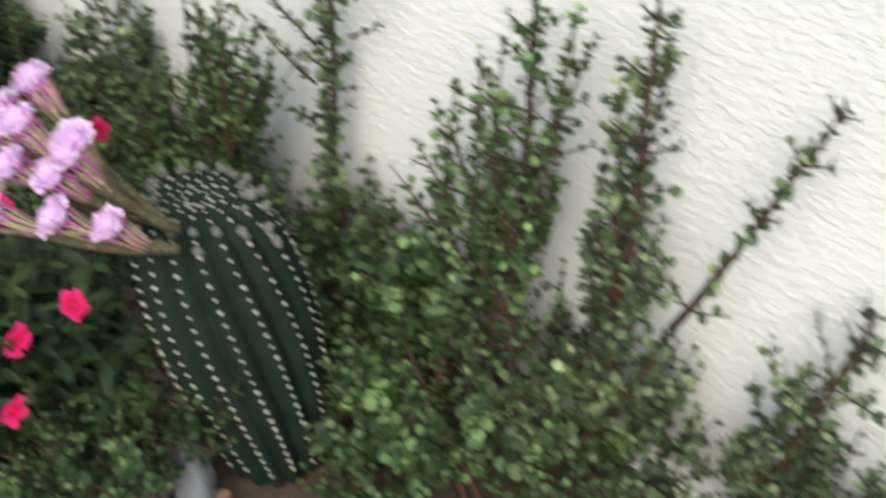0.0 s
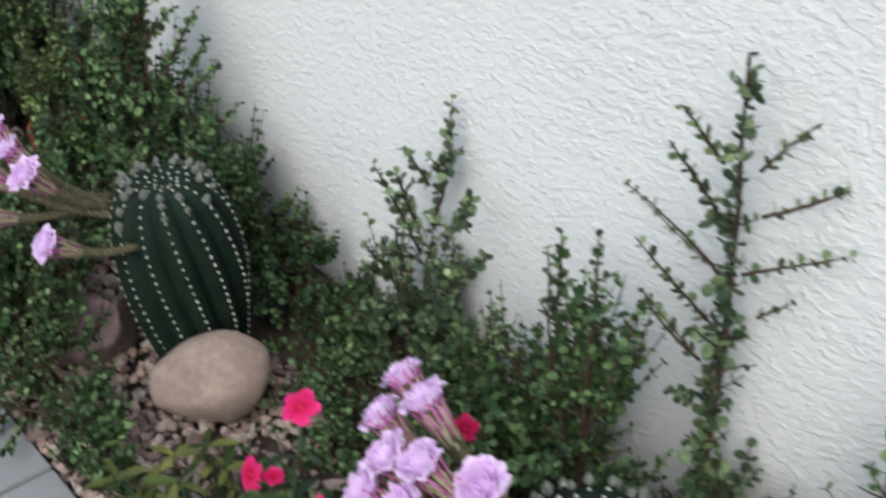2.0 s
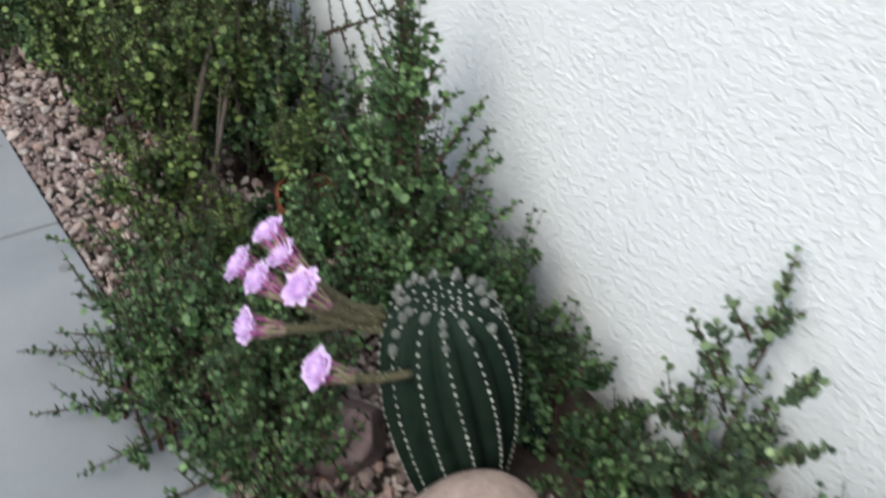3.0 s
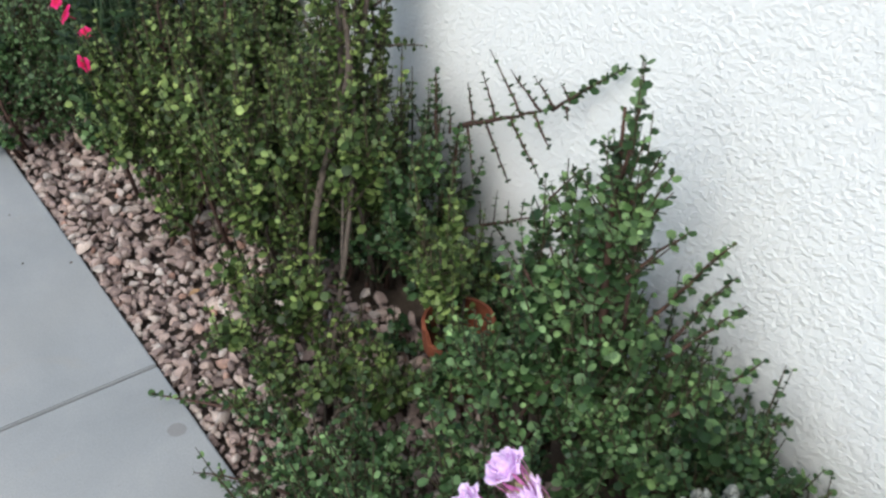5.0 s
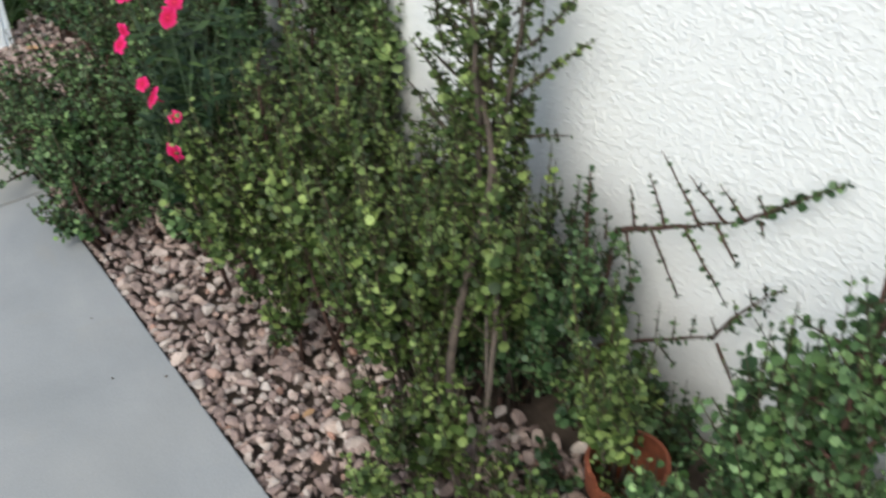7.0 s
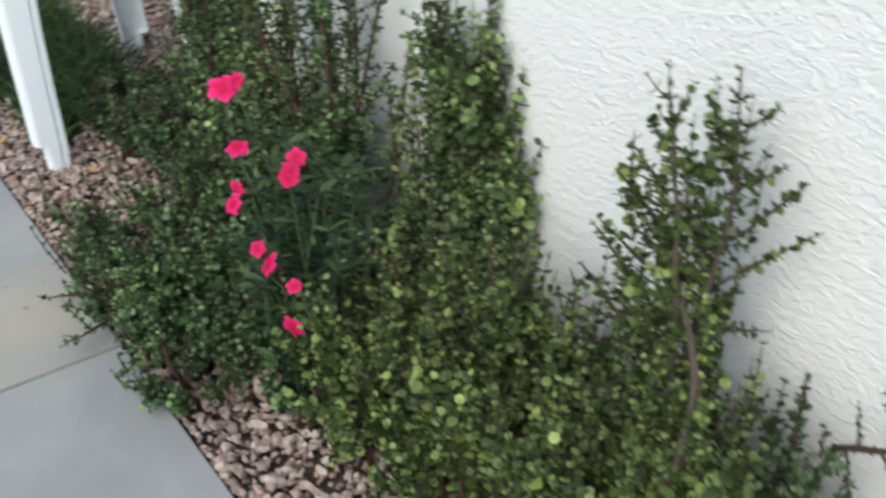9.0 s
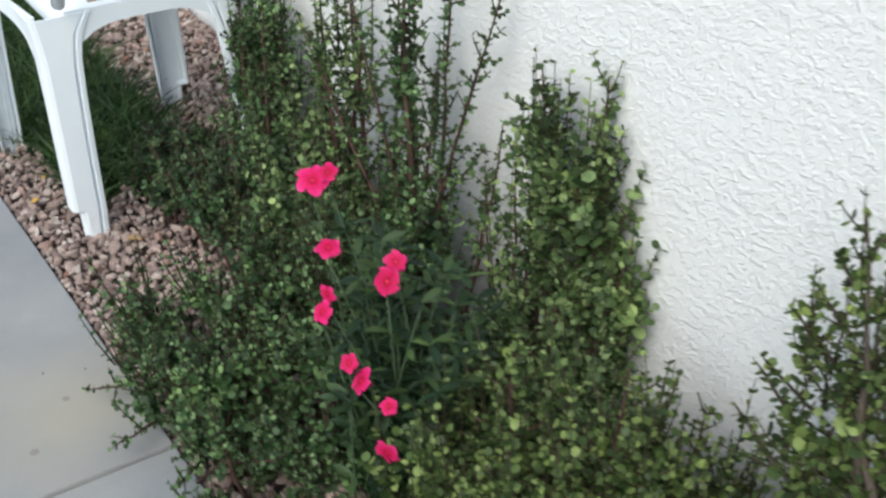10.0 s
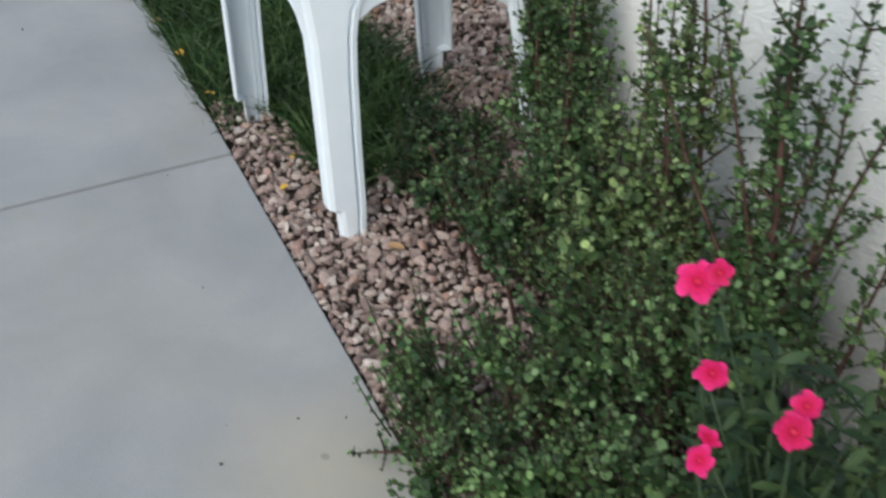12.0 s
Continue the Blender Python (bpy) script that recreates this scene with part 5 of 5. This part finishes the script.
bush((0.24, 2.47, -0.02), "tall leaning succulent bush with weathered grey-brown trunks", [((0.185, 2.40, -0.02), (0.24, 2.506, 0.121), 0.003, 0.04, 0.4, 1.0), ((0.24, 2.506, 0.118), (0.28, 2.52, 0.243), 0.003, 0.03, 0.5, 0.8), ((0.28, 2.52, 0.24), (0.36, 2.559, 0.361), 0.003, 0.06, 0.2, 1.2), ((0.36, 2.559, 0.355), (0.4, 2.66, 0.42), 0.003, 0.05, 0.1, 1.2), ((0.26, 2.444, 0.12), (0.36, 2.559, 0.33), 0.003, 0.06, 0.2, 1.2), ((0.185, 2.385, -0.02), (0.26, 2.444, 0.122), 0.003, 0.03, 0.5, 1.0), ((0.36, 2.6, 0.25), (0.41, 2.694, 0.643), 0.0055, 0.045, 0.15, 1.3), ((0.4, 2.62, 0.33), (0.45, 2.638, 0.667), 0.0045, 0.030, 0.12, 0.9), ((0.45, 2.645, 0.509), (0.49, 2.592, 0.561), 0.0026, 0.013, 0.1, 0.3), ((0.45, 2.62, 0.47), (0.49, 2.564, 0.555), 0.0026, 0.013, 0.1, 0.3), ((0.44, 2.634, 0.401), (0.5, 2.543, 0.502), 0.0026, 0.013, 0.1, 0.3), ((0.42, 2.655, 0.342), (0.5, 2.59, 0.343), 0.0026, 0.013, 0.1, 0.3), ((0.45, 2.641, 0.58), (0.48, 2.605, 0.628), 0.0026, 0.013, 0.1, 0.3), ((0.43, 2.639, 0.298), (0.46, 2.607, 0.41), 0.0026, 0.013, 0.1, 0.3), ((0.39, 2.709, 0.323), (0.36, 2.761, 0.401), 0.0026, 0.013, 0.1, 0.3), ((0.41, 2.668, 0.323), (0.36, 2.777, 0.335), 0.0026, 0.013, 0.1, 0.3), ((0.41, 2.675, 0.348), (0.36, 2.746, 0.467), 0.0026, 0.013, 0.1, 0.3), ((0.41, 2.68, 0.403), (0.37, 2.748, 0.468), 0.0026, 0.013, 0.1, 0.3), ((0.41, 2.683, 0.467), (0.38, 2.729, 0.529), 0.0026, 0.013, 0.1, 0.3), ((0.41, 2.687, 0.517), (0.39, 2.719, 0.563), 0.0026, 0.013, 0.1, 0.3), ((0.41, 2.688, 0.561), (0.4, 2.707, 0.599), 0.0026, 0.013, 0.1, 0.3), ((0.41, 2.685, 0.586), (0.42, 2.67, 0.645), 0.0026, 0.013, 0.1, 0.3), ((0.45, 2.649, 0.566), (0.43, 2.656, 0.637), 0.0026, 0.013, 0.1, 0.3), ((0.45, 2.656, 0.523), (0.42, 2.677, 0.563), 0.0026, 0.013, 0.1, 0.3)],
     [((0.25, 2.60, 0.12), (0.08, 0.09, 0.12), 330), ((0.34, 2.56, 0.18), (0.08, 0.10, 0.13), 330), ((0.14, 2.46, 0.06), (0.09, 0.10, 0.08), 280), ((0.15, 2.33, 0.05), (0.11, 0.10, 0.06), 280), ((0.26, 2.26, 0.04), (0.06, 0.07, 0.05), 120), ((0.40, 2.38, 0.04), (0.06, 0.08, 0.05), 120), ((0.340, 2.300, 0.165), (0.040, 0.035, 0.04), 200), ((0.37, 2.36, 0.17), (0.05, 0.05, 0.08), 130), ((0.26, 2.60, 0.22), (0.08, 0.09, 0.12), 260), ((0.405, 2.685, 0.42), (0.045, 0.05, 0.14), 65), ((0.44, 2.635, 0.47), (0.03, 0.04, 0.12), 40), ((0.40, 2.64, 0.30), (0.06, 0.07, 0.10), 130)], bark=BARK_GREY, mat=LEAF_OLIVE, seed=51, singles=180,
     trunks=[([(0.185, 2.40, -0.03), (0.24, 2.506, 0.12), (0.28, 2.52, 0.243), (0.36, 2.559, 0.36), (0.405, 2.66, 0.44)], 0.0066, 0.0038), ([(0.188, 2.385, -0.03), (0.26, 2.444, 0.122), (0.30, 2.48, 0.20), (0.36, 2.559, 0.33)], 0.0045, 0.0032)])
bush((0.25, 2.86, -0.02), "broad rounded succulent bush with yellowish green leaves", [((0.30, 2.85, 0), (0.31, 2.86, 0.40), 0.006, 0.09, 0.2, 1.3), ((0.26, 2.92, 0), (0.24, 2.97, 0.38), 0.006, 0.09, 0.2, 1.3), ((0.40, 2.84, 0), (0.452, 2.865, 0.276), 0.004, 0.06, 0.3, 0.8)],
     [((0.19, 2.99, 0.13), (0.09, 0.10, 0.12), 330), ((0.15, 2.80, 0.04), (0.05, 0.06, 0.05), 110), ((0.25, 2.76, 0.14), (0.08, 0.08, 0.11), 220), ((0.27, 2.88, 0.15), (0.12, 0.15, 0.17), 700), ((0.40, 2.80, 0.12), (0.10, 0.16, 0.13), 420), ((0.21, 2.90, 0.06), (0.07, 0.12, 0.08), 220)], mat=LEAF_OLIVE, seed=52, singles=160)
bush((0.45, 3.17, -0.02), "tall pale green succulent bush beside the wall", [((0.44, 3.18, 0), (0.50, 3.255, 0.55), 0.006, 0.07, 0.12, 1.6), ((0.47, 3.14, 0), (0.525, 3.16, 0.565), 0.0055, 0.06, 0.15, 1.4), ((0.45, 3.10, 0), (0.51, 3.075, 0.366), 0.0045, 0.06, 0.2, 1.3), ((0.43, 3.185, 0.15), (0.51, 3.206, 0.53), 0.003, 0.05, 0.1, 1.0), ((0.44, 3.157, 0.17), (0.52, 3.122, 0.504), 0.003, 0.05, 0.1, 1.0), ((0.45, 3.157, 0.17), (0.525, 3.095, 0.414), 0.003, 0.05, 0.1, 1.0), ((0.42, 3.215, 0.14), (0.45, 3.25, 0.493), 0.003, 0.05, 0.1, 1.0), ((0.41, 3.215, 0.14), (0.42, 3.272, 0.422), 0.003, 0.05, 0.1, 1.0)],
     [((0.42, 3.12, 0.12), (0.10, 0.13, 0.14), 460), ((0.36, 3.02, 0.09), (0.09, 0.10, 0.10), 240), ((0.485, 3.17, 0.30), (0.05, 0.08, 0.13), 170), ((0.495, 3.18, 0.40), (0.035, 0.08, 0.13), 150), ((0.50, 3.10, 0.24), (0.04, 0.05, 0.12), 100)], mat=LEAF_PALE, seed=53, leaf=0.0138)
bush((0.42, 3.42, -0.02), "tall airy succulent bush with bare red-brown upright stems", [((0.41, 3.41, 0), (0.456, 3.525, 0.69), 0.007, 0.08, 0.15, 0.9), ((0.42, 3.36, 0), (0.515, 3.36, 0.42), 0.005, 0.06, 0.2, 0.8), ((0.43, 3.406, 0.18), (0.48, 3.44, 0.67), 0.0035, 0.05, 0.1, 0.5), ((0.42, 3.449, 0.18), (0.40, 3.60, 0.60), 0.0035, 0.05, 0.1, 0.5), ((0.43, 3.434, 0.2), (0.512, 3.35, 0.66), 0.0035, 0.05, 0.1, 0.5), ((0.4, 3.45, 0.18), (0.36, 3.68, 0.52), 0.0035, 0.05, 0.1, 0.5), ((0.44, 3.434, 0.25), (0.5, 3.384, 0.375), 0.0035, 0.05, 0.1, 0.5)],
     [((0.38, 3.46, 0.13), (0.10, 0.13, 0.14), 420), ((0.41, 3.48, 0.20), (0.06, 0.09, 0.10), 100), ((0.45, 3.47, 0.38), (0.05, 0.08, 0.16), 80)], seed=54)
bush((0.40, 3.62, -0.02), "group of slender upright succulent shoots before the wall", [((0.40, 3.586, 0), (0.485, 3.76, 0.62), 0.006, 0.07, 0.15, 0.8), ((0.42, 3.66, 0), (0.515, 3.80, 0.58), 0.005, 0.04, 0.3, 0.2), ((0.40, 3.70, 0), (0.51, 3.90, 0.54), 0.005, 0.04, 0.3, 0.2), ((0.36, 3.60, 0), (0.385, 3.67, 0.47), 0.005, 0.07, 0.2, 1.0)],
     [((0.36, 3.66, 0.12), (0.11, 0.16, 0.14), 460), ((0.40, 3.74, 0.20), (0.07, 0.11, 0.12), 150), ((0.43, 3.66, 0.36), (0.05, 0.07, 0.14), 90)], mat=LEAF_PALE, seed=55)
bush((0.38, 3.95, -0.02), "dense tapering succulent bush touching a plastic chair", [((0.44, 3.96, 0), (0.48, 4.00, 0.44), 0.006, 0.06, 0.15, 1.4), ((0.40, 3.90, 0), (0.43, 3.95, 0.42), 0.005, 0.06, 0.15, 1.4)],
     [((0.41, 3.88, 0.12), (0.09, 0.11, 0.13), 420), ((0.46, 4.04, 0.22), (0.06, 0.09, 0.20), 380), ((0.48, 4.12, 0.12), (0.04, 0.05, 0.12), 130)], seed=56)
bush((0.13, 3.52, -0.02), "wide low succulent bush spilling over the walkway edge", [((0.05, 3.50, 0.02), (-0.09, 3.45, 0.04), 0.004, 0.05, 0.25, 0.8), ((0.05, 3.56, 0.02), (-0.075, 3.60, 0.035), 0.004, 0.05, 0.3, 0.6), ((0.05, 3.40, 0.02), (-0.05, 3.33, 0.035), 0.0035, 0.04, 0.3, 0.6)],
     [((0.07, 3.48, 0.07), (0.12, 0.19, 0.10), 780), ((0.20, 3.555, 0.09), (0.11, 0.11, 0.11), 440), ((0.08, 3.33, 0.06), (0.10, 0.11, 0.08), 330), ((0.26, 3.42, 0.11), (0.11, 0.15, 0.13), 380), ((0.045, 3.665, 0.045), (0.06, 0.075, 0.05), 230), ((0.03, 3.26, 0.04), (0.07, 0.09, 0.05), 200), ((0.13, 3.22, 0.07), (0.07, 0.07, 0.06), 200), ((0.15, 3.11, 0.05), (0.06, 0.05, 0.05), 90)], seed=57, singles=200, leaf=0.0102)
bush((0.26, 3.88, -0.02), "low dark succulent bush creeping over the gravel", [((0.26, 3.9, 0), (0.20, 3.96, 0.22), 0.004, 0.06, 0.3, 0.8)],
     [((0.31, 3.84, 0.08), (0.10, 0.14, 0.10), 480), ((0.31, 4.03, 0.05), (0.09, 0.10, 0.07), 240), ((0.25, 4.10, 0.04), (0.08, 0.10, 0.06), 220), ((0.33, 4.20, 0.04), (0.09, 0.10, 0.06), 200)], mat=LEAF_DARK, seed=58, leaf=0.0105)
bush((0.36, 1.36, -0.02), "sparse low dark succulent shoots on the shaded gravel", [], [((0.37, 1.45, 0.015), (0.13, 0.18, 0.04), 480), ((0.42, 1.62, 0.015), (0.09, 0.12, 0.04), 240), ((0.25, 1.40, 0.010), (0.12, 0.09, 0.03), 150)], seed=60, mat=LEAF, leaf=0.0095)
bush((0.10, 1.30, -0.02), "thin light green cover between vinca and gravel", [], [((0.10, 1.34, 0.02), (0.12, 0.11, 0.045), 220), ((0.25, 1.22, 0.03), (0.09, 0.12, 0.06), 220)], seed=61, mat=LEAF_DARK)
bush((0.04, 0.93, -0.02), "low light green succulent cover at the walkway edge", [], [((0.27, 0.73, 0.015), (0.07, 0.07, 0.05), 170), ((0.06, 0.86, 0.05), (0.13, 0.11, 0.07), 420), ((-0.03, 0.98, 0.04), (0.09, 0.13, 0.06), 320)], seed=59, mat=LEAF_DARK, leaf=0.0102)
# the shade on this bush is put into its darker leaf colour
bush((0.40, 0.86, -0.02), "low succulent bush behind a barrel cactus, its shade put into dark leaves", [], [((0.42, 0.93, 0.06), (0.09, 0.11, 0.08), 330), ((0.37, 0.83, 0.03), (0.07, 0.09, 0.05), 260), ((0.43, 0.84, 0.11), (0.06, 0.07, 0.08), 130)], seed=62, mat=LEAF_DARK)



# ---- small fallen things ----
def fallen_leaf(at, size, turn, mat, label):
    v, f = [], []
    rows = [(0, 0.03, 0.0), (0.3, 0.24, 0.06), (0.65, 0.26, 0.10), (1.0, 0.03, 0.02)]
    for z0 in (0.0, -0.02):
        for x, w, z in rows:
            v += [(x, -w, z + 0.09 + z0), (x, 0, z + z0), (x, w, z + 0.05 + z0)]
    for k in range(3):
        for j in range(2):
            f.append((k * 3 + j, (k + 1) * 3 + j, (k + 1) * 3 + j + 1, k * 3 + j + 1))
            f.append((12 + k * 3 + j, 12 + k * 3 + j + 1, 12 + (k + 1) * 3 + j + 1, 12 + (k + 1) * 3 + j))
    ob = mesh_object("fallen_leaf", v, f, mat, None, label)
    ob.matrix_world = pose(*at, 0, 0, turn) @ Matrix.Scale(size, 4)
    tagged(ob, category="leaf", group="fallen leaves")


for x, y, s, turn, dry in ((0.04, 4.245, 0.022, 30, 0), (0.012, 4.80, 0.03, 100, 0), (-0.012, 4.98, 0.035, 20, 1), (-0.03, 5.12, 0.03, 70, 0), (0.03, 4.62, 0.02, 150, 0), (0.17, 4.00, 0.03, 140, 1), (0.10, 2.66, 0.022, 10, 1), (0.09, 4.33, 0.018, 60, 0)):
    fallen_leaf((x, y, 0.006 if x > 0 else 0.003), s, turn, DRY_LEAF if dry else YELLOW_LEAF, "curled brown dry fallen leaf on the ground" if dry else "small yellow fallen leaf by the walkway")
for x, y, s in ((-0.019, 2.857, 0.007), (-0.084, 2.90, 0.005), (-0.124, 4.383, 0.007), (-0.27, 5.08, 0.008), (-0.06, 3.05, 0.004), (-0.15, 4.05, 0.004), (-0.108, 3.719, 0.006), (-0.226, 3.685, 0.006), (-0.048, 3.694, 0.004)):
    v, f = pebble(int(abs(x) * 1000) + 3, 2)
    ob = mesh_object("crumb", v * [1, 1, 0.5], f, SOIL, None, "dark crumb of soil lying on the concrete")
    ob.matrix_world = pose(x, y, s * 0.2, 0, 0, 40) @ Matrix.Scale(s, 4)
    tagged(ob, category="crumb", group="crumbs on the walkway")
